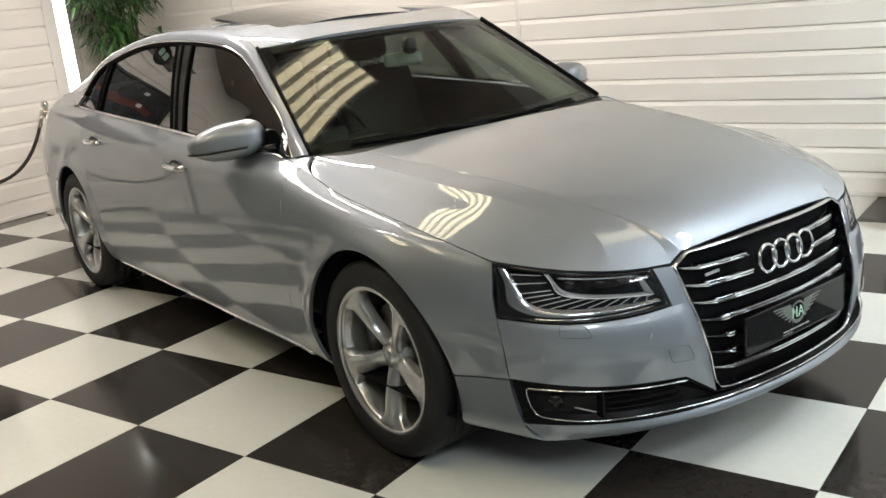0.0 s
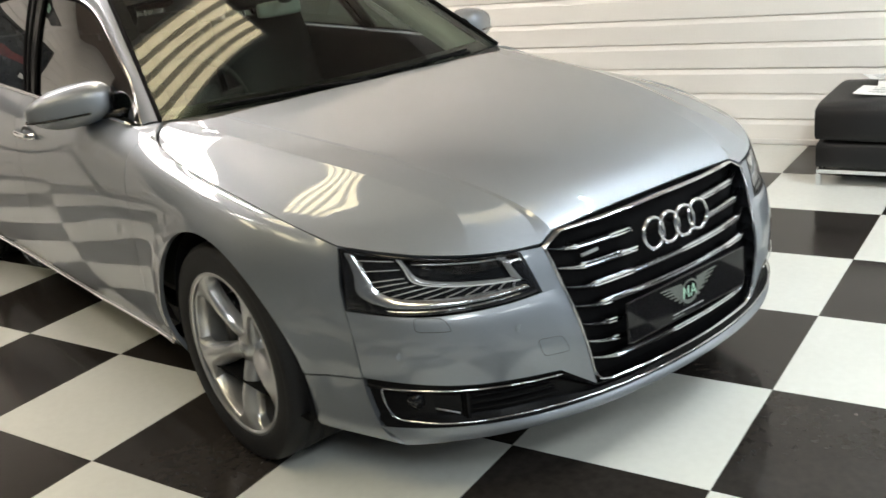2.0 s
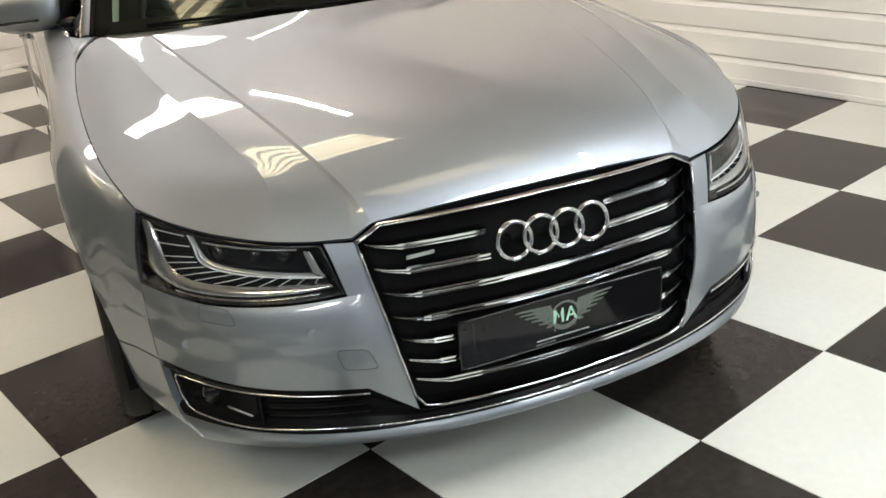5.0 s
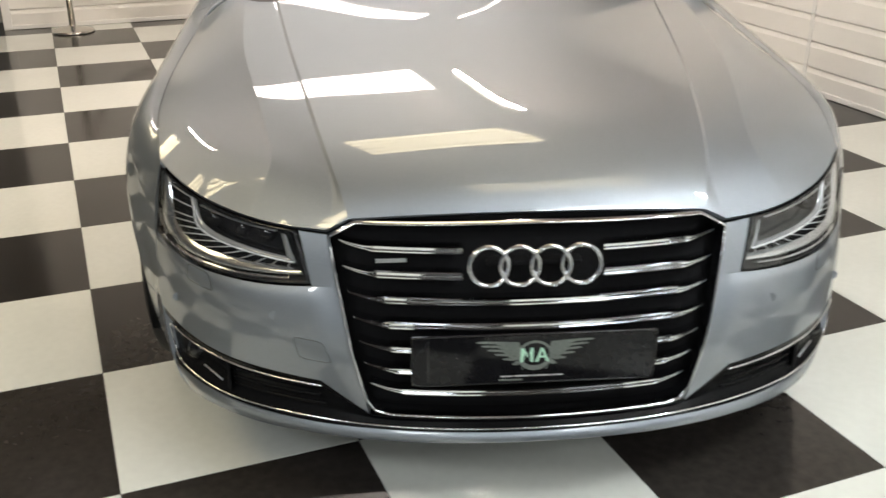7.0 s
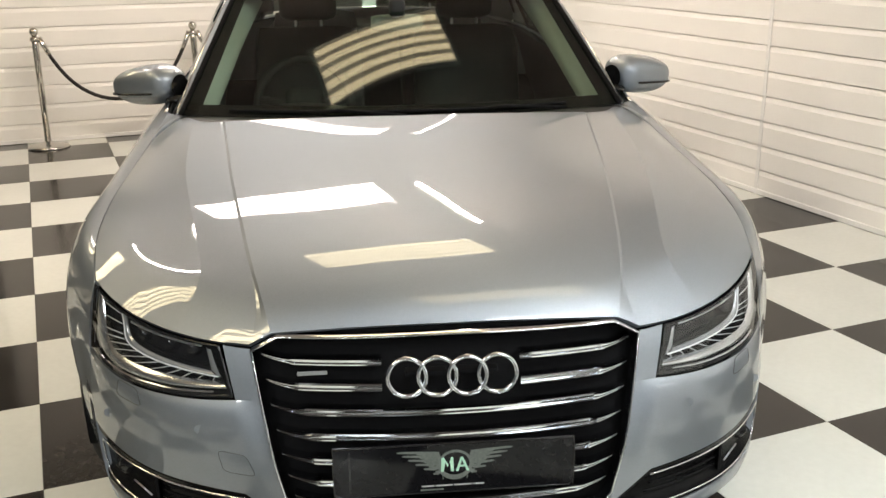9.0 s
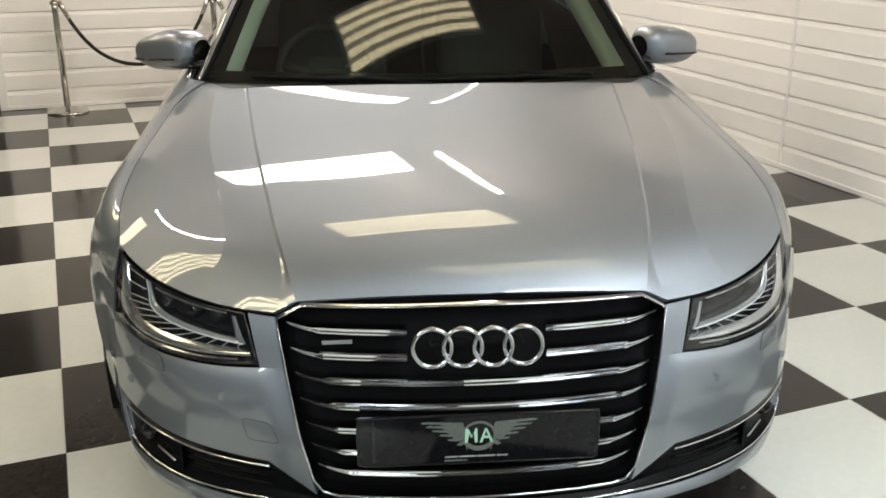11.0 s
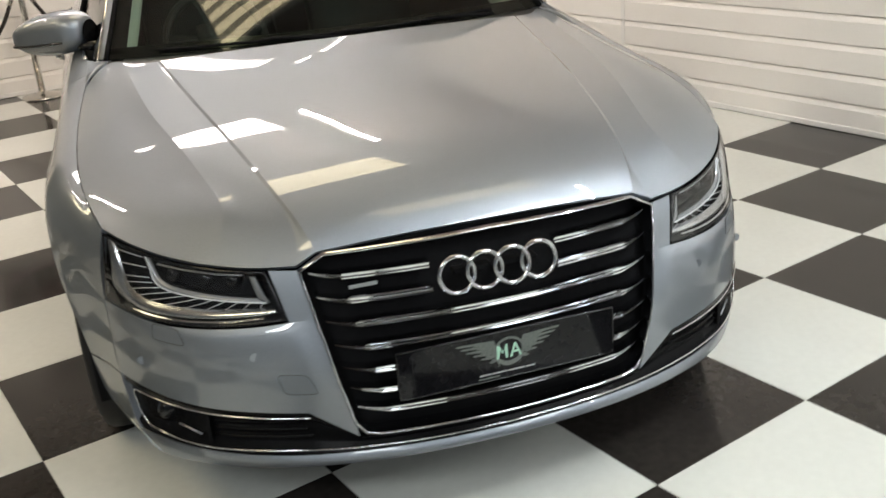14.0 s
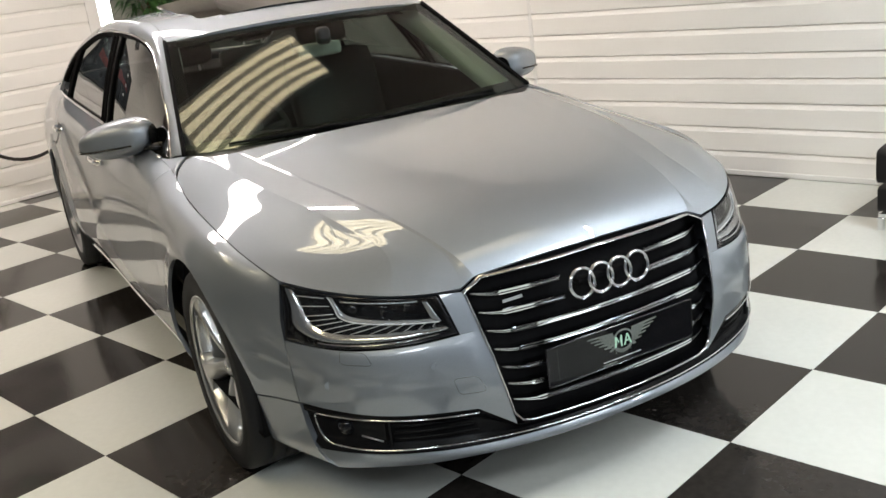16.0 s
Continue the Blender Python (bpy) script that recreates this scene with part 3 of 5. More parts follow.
# ---- bench with leaflets ----
def cushion(sx, sy, sz, at, r):
    bm = box_bm(sx, sy, sz, at=at)
    bmesh.ops.subdivide_edges(bm, edges=bm.edges[:], cuts=5, use_grid_fill=True)
    c, h = Vector(at), Vector((sx / 2, sy / 2, sz / 2))
    for v in bm.verts:
        d = v.co - c
        q = Vector([max(-(hh - r), min(hh - r, dd)) for dd, hh in zip(d, h)])
        off = d - q
        if off.length > 1e-6:
            v.co = c + q + off.normalized() * r
        u = (v.co.x - c.x) / h.x, (v.co.y - c.y) / h.y
        if v.co.z > c.z:
            v.co.z += 0.012 * (1 - u[0] ** 2) * (1 - u[1] ** 2)
    return bm


bench = thing("leather_bench", "black leather padded bench on a chrome frame", "bench", pose(4.55, 3.15, 0))
part("top_cushion", from_bm("top_cushion", cushion(1.5, 0.74, 0.20, (0, 0, 0.325), 0.045), LEATHER), bench, "black leather seat cushion")
part("base_cushion", from_bm("base_cushion", cushion(1.48, 0.72, 0.145, (0, 0, 0.160), 0.03), LEATHER), bench, "black leather base panel")
for sy in (-1, 1):
    part("rail", from_bm("rail", box_bm(1.46, 0.025, 0.022, bevel=0.003, at=(0, sy * 0.335, 0.077)), CHROME, smooth=False), bench, "chrome rail")
for sx in (-1, 1):
    part("end_rail", from_bm("end_rail", box_bm(0.025, 0.645, 0.022, bevel=0.003, at=(sx * 0.7175, 0, 0.077)), CHROME, smooth=False), bench, "chrome rail")
    for sy in (-1, 1):
        part("leg", from_bm("leg", box_bm(0.028, 0.028, 0.066, bevel=0.003, at=(sx * 0.7175, sy * 0.335, 0.033)), CHROME, smooth=False), bench, "chrome leg")

rnd = random.Random(4)
for k, (x, y, w, d, turn) in enumerate([(-0.42, 0.10, 0.21, 0.297, 8), (-0.44, -0.10, 0.297, 0.21, -4), (-0.20, 0.06, 0.297, 0.21, 14), (-0.16, -0.12, 0.21, 0.297, -12),
                                        (0.10, 0.05, 0.297, 0.21, 3), (0.36, -0.02, 0.21, 0.297, -20), (-0.50, 0.22, 0.21, 0.15, 25)]):
    z = 0.4345 + 0.0025 * k
    leaf = thing("leaflet", "white printed sales leaflet lying on the bench", "leaflet", bench.matrix_basis @ pose(x, y, z, 0, 0, turn), "leaflets")
    bm = bmesh.new()
    bmesh.ops.create_grid(bm, x_segments=8, y_segments=8, size=0.5)
    for v in bm.verts:
        v.co = Vector((v.co.x * w, v.co.y * d, 0.006 * v.co.x * v.co.x * 4))
    ext = bmesh.ops.extrude_face_region(bm, geom=bm.faces[:])
    for v in [g for g in ext["geom"] if isinstance(g, bmesh.types.BMVert)]:
        v.co.z += 0.0012
    part("sheet", from_bm("sheet", bm, PAPER, smooth=False), leaf)
    for b in range(3):
        part("print_bar", from_bm("print_bar", box_bm(w * rnd.uniform(0.4, 0.75), d * 0.06, 0.0006, at=(-0.05 * w, d * (0.28 - 0.24 * b), 0.0016 + 0.0015)), PRINT, smooth=False), leaf, "grey printed bar")


# ---- bamboo-like plant in the recess ----
def plant(x, y):
    rng = random.Random(11)
    ob = thing("potted_bamboo_plant", "tall potted plant with drooping narrow green leaves", "plant", pose(x, y, 0))
    part("pot", mesh_of("pot", *lathe([(0, 0.0), (0.13, 0.0), (0.17, 0.30), (0.18, 0.32), (0.165, 0.32), (0.155, 0.28), (0, 0.28)], 32), POT), ob)
    vs, fs = [], []
    leaf_v, leaf_f, dark_v, dark_f = [], [], [], []
    for s in range(11):
        a = rng.uniform(0, 6.28)
        lean = rng.uniform(0.05, 0.42)
        top = rng.uniform(1.55, 2.25)
        P = [np.array((0.05 * math.cos(a) + lean * q * q * math.cos(a) * 0.55, 0.05 * math.sin(a) + lean * q * q * math.sin(a) * 1.3, 0.28 + (top - 0.28) * q)) for q in np.linspace(0, 1, 10)]
        v, f = tube(P, [0.010 - 0.0006 * k for k in range(10)], 6)
        fs += [tuple(q + len(vs) for q in ff) for ff in f]
        vs += v
        for b in range(22):
            q = rng.uniform(0.52, 1.0)
            base = P[0] * 0 + np.array([np.interp(q, np.linspace(0, 1, 10), [p[c] for p in P]) for c in range(3)])
            an = rng.uniform(0, 6.28)
            out = np.array((math.cos(an), math.sin(an), rng.uniform(-0.2, 0.5)))
            twig = base + out * rng.uniform(0.08, 0.26)
            for l in range(5):
                L, W = rng.uniform(0.11, 0.20), rng.uniform(0.010, 0.017)
                an2 = an + rng.uniform(-1.2, 1.2)
                d = np.array((math.cos(an2), math.sin(an2), rng.uniform(-0.9, 0.25)))
                d /= np.linalg.norm(d)
                side = np.cross(d, (0, 0, 1))
                side /= np.linalg.norm(side) + 1e-6
                st = base + (twig - base) * rng.uniform(0.4, 1.0)
                # leaves picked at random get the shaded green
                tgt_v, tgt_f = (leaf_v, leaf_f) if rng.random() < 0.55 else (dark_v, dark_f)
                k = len(tgt_v)
                mid, end = st + d * L * 0.45 + np.array((0, 0, 0.012)), st + d * L + np.array((0, 0, -0.045))
                tgt_v += [st, mid + side * W, mid + np.array((0, 0, -0.004)), mid - side * W, end]
                tgt_f += [(k, k + 1, k + 2), (k, k + 2, k + 3), (k + 1, k + 4, k + 2), (k + 2, k + 4, k + 3)]
    part("stem", mesh_of("stem", vs, fs, STEM), ob)
    tagged(part("leaves", mesh_of("leaves", leaf_v, leaf_f, LEAF), ob), kind="stuff")
    tagged(part("older_leaves", mesh_of("older_leaves", dark_v, dark_f, LEAF_SHADED), ob), kind="stuff")
    return ob


plant(BACK - 0.02, 3.0)
# ---- the saloon car ----
# Its own axes: x to its left flank, y from the front axle backwards, z up.
CAR = thing("saloon_car", "metallic silver large saloon car, sunroof tilted open, standing on chequered tiles", "car", pose(3.152, 0.5396, 0, 0, 0, 72.9))
AXLES, WHEEL_Z, ARCH, FLARE = (0.0, 3.13), 0.344, 0.392, 0.013

# nose: plan curve of the bumper plus a lean that grows upward
NOSE_X = [0, 0.2, 0.35, 0.456, 0.60, 0.69, 0.753, 0.82, 0.847, 0.87]
NOSE_Y = [-0.952, -0.943, -0.917, -0.886, -0.822, -0.762, -0.697, -0.608, -0.562, -0.515]
LEAN_Z = [0.10, 0.16, 0.20, 0.26, 0.31, 0.38, 0.45, 0.52, 0.59, 0.65, 0.70, 0.75, 0.80]
LEAN_Y = [0.10, 0.048, 0.022, 0.003, -0.001, -0.004, -0.005, 0.007, 0.028, 0.046, 0.067, 0.098, 0.148]
POWERS = (0, 2, 4, 8, 14)
PLAN = np.linalg.lstsq(np.stack([np.array(NOSE_X) ** p for p in POWERS], 1), np.array(NOSE_Y), rcond=None)[0]


def nose(x, z):
    x, z = np.atleast_1d(np.abs(x)), np.atleast_1d(z)
    return sum(c * x**p for c, p in zip(PLAN, POWERS)) + spline(LEAN_Z, LEAN_Y, z)


def on_nose(pts, dy=0.0):
    """(x, z) points laid on the nose, dy behind it."""
    P = np.array(pts, float)
    flat = P.reshape(-1, 2)
    out = np.stack([flat[:, 0], nose(flat[:, 0], flat[:, 1]) + dy, flat[:, 1]], 1)
    return out.reshape(*P.shape[:-1], 3)


# flank: seven lines from belt to underside, each over twelve stations
STATION = [-0.55, -0.28, 0.0, 0.30, 0.55, 1.10, 1.66, 2.40, 2.90, 3.40, 3.90, 4.20]
FLANK = [
    ([.827, .866, .874, .862, .838, .862, .868, .862, .848, .800, .740, .660], [.747, .800, .842, .880, .932, .984, 1.008, 1.035, 1.052, 1.060, 1.052, 1.015]),
    ([.838, .910, .931, .925, .913, .915, .918, .915, .905, .868, .812, .715], [.700, .765, .800, .836, .876, .915, .935, .960, .975, .985, .980, .945]),
    ([.848, .949, .966, .960, .955, .957, .960, .960, .957, .935, .880, .775], [.640, .680, .715, .735, .755, .780, .795, .810, .825, .835, .830, .800]),
    ([.852, .956, .974, .968, .962, .966, .969, .969, .969, .950, .900, .795], [.520, .530, .550, .560, .570, .580, .590, .600, .610, .620, .620, .600]),
    ([.850, .942, .972, .966, .957, .957, .960, .961, .966, .945, .898, .795], [.405, .392, .390, .388, .380, .368, .366, .380, .400, .410, .420, .420]),
    ([.830, .917, .934, .930, .916, .913, .913, .916, .925, .910, .868, .775], [.262, .244, .235, .238, .240, .238, .238, .240, .245, .252, .270, .300]),
    ([.790, .864, .881, .880, .868, .868, .868, .868, .870, .860, .820, .735], [.206, .200, .200, .200, .200, .200, .200, .200, .202, .210, .230, .260]),
]
LINES = []
for row, (xs, zs) in enumerate(FLANK):
    ys = list(STATION)
    ys[0] = float(nose(xs[0], zs[0])[0])
    ys[1] = -0.28 - 0.02 * max(0, row - 4)
    ys[-1] = 4.17 + 0.02 * min(row, 3)
    LINES.append(np.stack([xs, ys, zs], 1))


# the shoulder is a firm edge: its line stands out and a second one follows close below
FIRM = np.array([0, 0.8, 1, 1, 1, 1, 1, 1, 1, 0.8, 0.5, 0])[:, None]
LINES[1] = LINES[1] + FIRM * np.array((0.009, 0, 0.008))
EDGE_LOW = LINES[1] + FIRM * np.array((0.010, 0, -0.019)) + (1 - FIRM) * 0.15 * (LINES[2] - LINES[1])


def flank(us, vs):
    """The flank's points over stations us (by STATION) and lines vs (0 belt to 6 underside)."""
    rows = np.stack([spline(STATION, L, us) for L in LINES[:2] + [EDGE_LOW] + LINES[2:]])
    out = spline([0, 1, 1.2, 2, 3, 4, 5, 6], rows.reshape(8, -1), vs).reshape(len(vs), len(us), 3)
    for axle in AXLES:  # flared lips round the wheels
        d = np.hypot(out[..., 1] - axle, out[..., 2] - WHEEL_Z) - ARCH
        out[..., 0] += FLARE * np.exp(-(np.maximum(d, 0) / 0.055) ** 2) * np.clip((out[..., 2] - 0.22) / 0.15, 0, 1)
    return out


def outside(cy, r):
    return lambda p: math.hypot(p.y - cy, p.z - WHEEL_Z) - r


def within(cy, r):
    return lambda p: r - math.hypot(p.y - cy, p.z - WHEEL_Z)


def steps(a, b, size):
    return np.linspace(a, b, max(2, int(round(abs(b - a) / size)) + 1))


def flank_panel(name, spans, clip=(outside(0.0, ARCH),), extra=(), **kw):
    """spans: (u0, u1, v0, v1) of the flank; clip: fields that cut it."""
    grids = [flank(steps(u0, u1, 0.022), steps(v0, v1, 0.125)) for u0, u1, v0, v1 in spans]
    return panel(name, grids + list(extra), PAINT, clip=clip, outward=(0, 1.5, 0.6), gap=0.0003, **kw)


def both(name, me, label="", parent=CAR):
    a = part(name, me, parent, label)
    b = part(name, mirrored(me), parent, label)
    return a, b


# corner of the wing behind the bonnet, up to the foot of the screen pillar
HOOD_END = 0.44
CORNER = through_points([spline(STATION, LINES[0], [HOOD_END])[0], (.832, .500, .922), (.802, .548, .943), (.768, .583, .959)], 12)
BELTLINE = spline(STATION, LINES[0], np.linspace(HOOD_END, 0.54, 12))
web = np.stack([CORNER + (BELTLINE - CORNER) * q for q in np.linspace(0, 1, 6)])
web[1:-1, :, 2] += np.sin(np.linspace(0, math.pi, 6))[1:-1, None] * np.linspace(0, 0.008, 12)[None]
back_top = through_points([(.768, .583, .963), (.786, .632, .957), (.803, .684, .949)], 10)
web_back = np.stack([back_top + (spline(STATION, LINES[0], np.linspace(0.54, 0.70, 10)) - back_top) * k for k in np.linspace(0, 1, 4)])
both("front_wing", flank_panel("front_wing", [(-0.55, 0.5485, 0, 4), (0.10, 0.5485, 4, 5)], extra=(web, web_back)), "silver front wing with a round wheel arch")
front_door = both("front_door", flank_panel("front_door", [(0.55, 1.66, 0, 5)], clip=()), "silver front door")
rear_door = both("rear_door", flank_panel("rear_door", [(1.6615, 2.86, 0, 5)], clip=(outside(AXLES[1], 0.47),)), "silver long rear door")
both("sill", flank_panel("sill", [(0.10, 3.0, 5.02, 6)], clip=(outside(0.0, ARCH), outside(AXLES[1], ARCH))), "silver sill")
both("rear_wing", flank_panel("rear_wing", [(2.8615, 4.20, 0, 6)], clip=(outside(AXLES[1], ARCH),)), "silver rear wing with a round wheel arch")
both("arch_return", flank_panel("arch_return", [(2.60, 2.862, 0, 5)], clip=(outside(AXLES[1], ARCH), within(AXLES[1], 0.468))), "silver return of the rear arch")

# bright strip along the sills
P = flank(steps(0.50, 2.62, 0.05), [5.05])[0] + np.array((0.004, 0, 0))
v, f = tube(P, 0.007, 8)
both("sill_strip", mesh_of("sill_strip", v, f, CHROME), "thin chrome strip along the sill")


# ---- bonnet ----
LAMP_TOP = [(.497, .692), (.56, .695), (.62, .701), (.70, .713), (.77, .728), (.827, .744)]
EDGE = np.vstack([spline(STATION, LINES[0], [-0.55, -0.42, -0.28, -0.10, 0.10, 0.29, HOOD_END])])
HOOD_V = [0, 1, 2, 3, 4, 5, 6]
HOOD = {
    0.0: [(0, -.838, .731), (0, -.775, .783), (0, -.62, .836), (0, -.42, .875), (0, -.20, .907), (0, .05, .936), (0, .400, .9755)],
    1.0: [(.2, -.834, .729), (.2, -.772, .781), (.205, -.622, .834), (.21, -.42, .873), (.215, -.20, .905), (.222, .05, .935), (.23, .408, .975)],
    2.0: [(.384, -.826, .721), (.402, -.765, .769), (.434, -.63, .8185), (.470, -.44, .8585), (.509, -.22, .8925), (.551, .05, .923), (.606, .440, .9655)],
    2.15: [(.432, -.846, .697), (.418, -.760, .762), (.449, -.626, .8125), (.485, -.438, .8535), (.524, -.218, .8875), (.566, .052, .9185), (.620, .445, .9630)],
    3.0: [(.56, -.770, .702), (.540, -.665, .784), (.567, -.525, .822), (.606, -.350, .8605), (.647, -.150, .8892), (.688, .080, .9170), (.742, .500, .9585)],
}


def hood_grid(cols, us, nv):
    C = []
    for c in cols:
        pts = EDGE if c == 4.0 else np.array(HOOD[c], float)
        C.append(spline(HOOD_V, pts, np.linspace(0, 6, nv)))
    C = np.stack(C, 1)
    out = np.stack([spline(cols, C[k], us) for k in range(nv)])
    return out


inner = hood_grid([0.0, 1.0, 2.0], np.linspace(0, 2, 22), 60)
inner[:, 0, 0] = 0
left_in = inner[:, ::-1] * np.array((-1, 1, 1))
step = hood_grid([2.0, 2.15], np.linspace(2, 2.15, 3), 60)
# columns crowd round the outer fold, so that it stays narrow
U_STRIP, U_SKIRT = np.r_[np.linspace(2.15, 2.90, 7), 2.975, 3.0], np.r_[3.0, 3.02, np.linspace(3.06, 4.0, 24)]
SHARE = np.r_[(U_STRIP - 2.15) / 0.85 * 8 / 23, (8 + 15 * (U_SKIRT[1:] - 3)) / 23]
strip = hood_grid([2.15, 3.0], U_STRIP, 60)
skirt = hood_grid([3.0, 4.0], U_SKIRT, 60)
skirt[..., 2] += (0.007 * np.sin(math.pi * (U_SKIRT - 3) ** 1.3) - 0.0018 * np.sin(2 * math.pi * (U_SKIRT - 3)))[None]
outer = np.concatenate([strip, skirt[:, 1:]], 1)
# the leading edge follows the headlamp, the trailing corner is rounded up to the screen
run = along(LAMP_TOP, 200) + np.array((0, .006))
lead = on_nose(np.vstack([[(.432, .698)], run[np.clip(((SHARE[1:] - 1 / 23) * 23 / 22 * 199).round().astype(int), 0, 199)]]))
outer += (lead - outer[0])[None] * (np.clip(1 - np.arange(60) / 30, 0, 1) ** 2.5)[:, None, None]
tail_edge = through_points([outer[-1, 0], (.70, .498, .959), (.762, .568, .957), (.800, .540, .941), (.829, .497, .921), EDGE[-1]], 200)[(SHARE * 199).round().astype(int)]
outer += (tail_edge - outer[-1])[None] * (np.clip(1 - np.arange(60)[::-1] / 22, 0, 1) ** 2.2)[:, None, None]
step += (outer[:, 0] - step[:, -1])[:, None] * np.linspace(0, 1, 3)[None, :, None]
step[:, 1, 2] -= 0.0022 * np.clip((np.arange(60) - 2) / 8, 0, 1)
hood_me = panel("bonnet", [inner, left_in, step, step * np.array((-1, 1, 1)), outer, outer * np.array((-1, 1, 1))], PAINT, outward=(0, -0.1, 0.3), rim=0.012, gap=0.0024)
sharp(part("bonnet", hood_me, CAR, "long silver bonnet with two sharp creases"), 8)


# ---- bumper and nose ----
GRILLE = [(0, .727), (.372, .721), (.431, .690), (.414, .59), (.388, .45), (.362, .335), (.340, .305), (.305, .298), (0, .296)]
LAMP_LOW = [(.470, .588), (.56, .579), (.66, .574), (.755, .575), (.80, .581), (.847, .590)]

left_e = along([(.4138, .588), (.388, .45), (.362, .335), (.353, .299)], 24)
right_e = along([(.8497, .586), (.8515, .52), (.8508, .46), (.8494, .407)], 24)
top_e = np.vstack([along([(.4138, .588), (.468, .584)], 5)[:-1], through_points([(.468, .584), (.56, .575), (.66, .570), (.755, .571), (.80, .577), (.8497, .586)], 30)])
low_e = np.vstack([along([(.353, .299), (.456, .372)], 9)[:-1], through_points([(.456, .372), (.56, .377), (.70, .384), (.8494, .407)], 26)])
low_e = along(low_e, len(top_e))
skin = on_nose(coons(top_e, low_e, left_e, right_e))
# a soft shelf below the headlamps
tt, ss = np.linspace(0, 1, skin.shape[0])[:, None], np.linspace(0, 1, skin.shape[1])[None]
skin[..., 1] -= 0.011 * (1 - np.exp(-tt / 0.06)) * (1 - tt) ** 1.5 * (1 - ss**6) * np.clip((ss - 0.02) / 0.10, 0, 1)
sliver = on_nose(coons(along([(.431, .691), (.490, .694)], 5), along([(.4138, .588), (.466, .584)], 5), along([(.431, .691), (.4138, .588)], 12), along([(.490, .694), (.466, .584)], 12)))
lip_top = np.stack([np.linspace(0, .8305, 50), np.interp(np.linspace(0, .8305, 50), [0, .5, .83], [.2565, .2590, .2635])], 1)
lip_low = np.stack([np.linspace(0, .79, 50), np.interp(np.linspace(0, .79, 50), [0, .5, .70, .79], [.233, .230, .220, .206])], 1)
lip = on_nose(coons(lip_top, lip_low, along([lip_top[0], lip_low[0]], 9), along([lip_top[-1], lip_low[-1]], 9)))
bulge = np.sin(np.linspace(0, math.pi, 9))[:, None] * 0.004 + np.linspace(0, 0.011, 9)[:, None]
lip[..., 1] -= bulge * (1 - np.linspace(0, 1, 50)[None] ** 5)
corner = flank(steps(-0.55, -0.05, 0.02), steps(4.03, 6, 0.125))
grids = []
for g in (skin, sliver, lip, corner):
    grids += [g, g * np.array((-1, 1, 1))]
bumper = part("front_bumper", panel("front_bumper", grids, PAINT, clip=(outside(0.0, ARCH),), outward=(0, 0.6, 0.45), rim=0.02, gap=0.0003), CAR, "silver front bumper with wide lower intakes")

# black sheet behind all the openings of the nose, its colour standing in for unlit depth
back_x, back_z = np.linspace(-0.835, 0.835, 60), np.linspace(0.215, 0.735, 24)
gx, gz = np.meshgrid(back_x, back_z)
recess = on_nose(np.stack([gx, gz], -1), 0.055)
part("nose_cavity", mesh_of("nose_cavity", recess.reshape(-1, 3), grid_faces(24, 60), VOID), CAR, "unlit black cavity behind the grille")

# covers in the bumper: washer caps and towing cap
def shelf(x, z):
    """How far the bumper's skin stands before the plain nose."""
    top = np.interp(x, [.414, .56, .66, .80, .85], [.588, .575, .570, .577, .586])
    low = np.interp(x, [.353, .456, .56, .70, .85], [.299, .372, .377, .384, .407])
    t = np.clip((top - z) / (top - low), 0, 1)
    return 0.011 * (1 - np.exp(-t / 0.06)) * (1 - t) ** 1.5


def cap_patch(corners, sx, lift, soft=0.35):
    """A cover with rounded corners laid on the bumper, and its outline."""
    a, b, c, d = [np.array(q, float) for q in corners]
    rings = []
    for k in (0.0, 0.35, 0.7, 1.0):
        ring = []
        for t in np.linspace(0, 2 * math.pi, 40, endpoint=False):
            u, v = (math.copysign(abs(w) ** soft, w) * 0.5 * k + 0.5 for w in (math.cos(t), math.sin(t)))
            ring.append((a * (1 - u) + b * u) * (1 - v) + (d * (1 - u) + c * u) * v)
        rings.append(ring)
    pts = on_nose(np.array(rings), lift)
    pts[..., 1] -= shelf(pts[..., 0], pts[..., 2])
    pts = pts * np.array((sx, 1, 1))
    fs = [(r * 40 + i, r * 40 + (i + 1) % 40, (r + 1) * 40 + (i + 1) % 40, (r + 1) * 40 + i) for r in range(1, 3) for i in range(40)] + [tuple(range(40, 80))]
    return mesh_of("cap", pts.reshape(-1, 3), fs, PAINT), pts[-1]


def cap(name, corners, sx, lift):
    me, e = cap_patch(corners, sx, lift)
    o = part(name, facing(me, (0, 0.8, 0.5)), bumper, "small body-coloured cover")
    v, f = tube(e, 0.0008, 6, closed=True)
    part("cap_seam", mesh_of("cap_seam", v, f, SEAM), o, "thin dark seam")


for sx in (1, -1):
    cap("washer_cap", [(.752, .570), (.700, .566), (.690, .531), (.757, .535)], sx, -0.0008)
cap("towing_cap", [(.512, .474), (.448, .470), (.428, .421), (.500, .424)], -1, -0.0008)
for sx in (1, -1):
    for x, z in ((.79, .472), (.55, .515)):
        y = float(nose(x, z)[0]) + 0.0056 - float(shelf(x, z))
        part("parking_sensor", mesh_of("parking_sensor", [(sx * x + 0.011 * math.cos(a) * s, y - 0.0062 + 0.0005 * (1 - s), z + 0.011 * math.sin(a) * s) for s in (1, 0.8) for a in np.linspace(0, 2 * math.pi, 20, endpoint=False)],
             [tuple(range(20, 40))] + [(k, (k + 1) % 20, 20 + (k + 1) % 20, 20 + k) for k in range(20)], PAINT), bumper, "small round parking sensor")


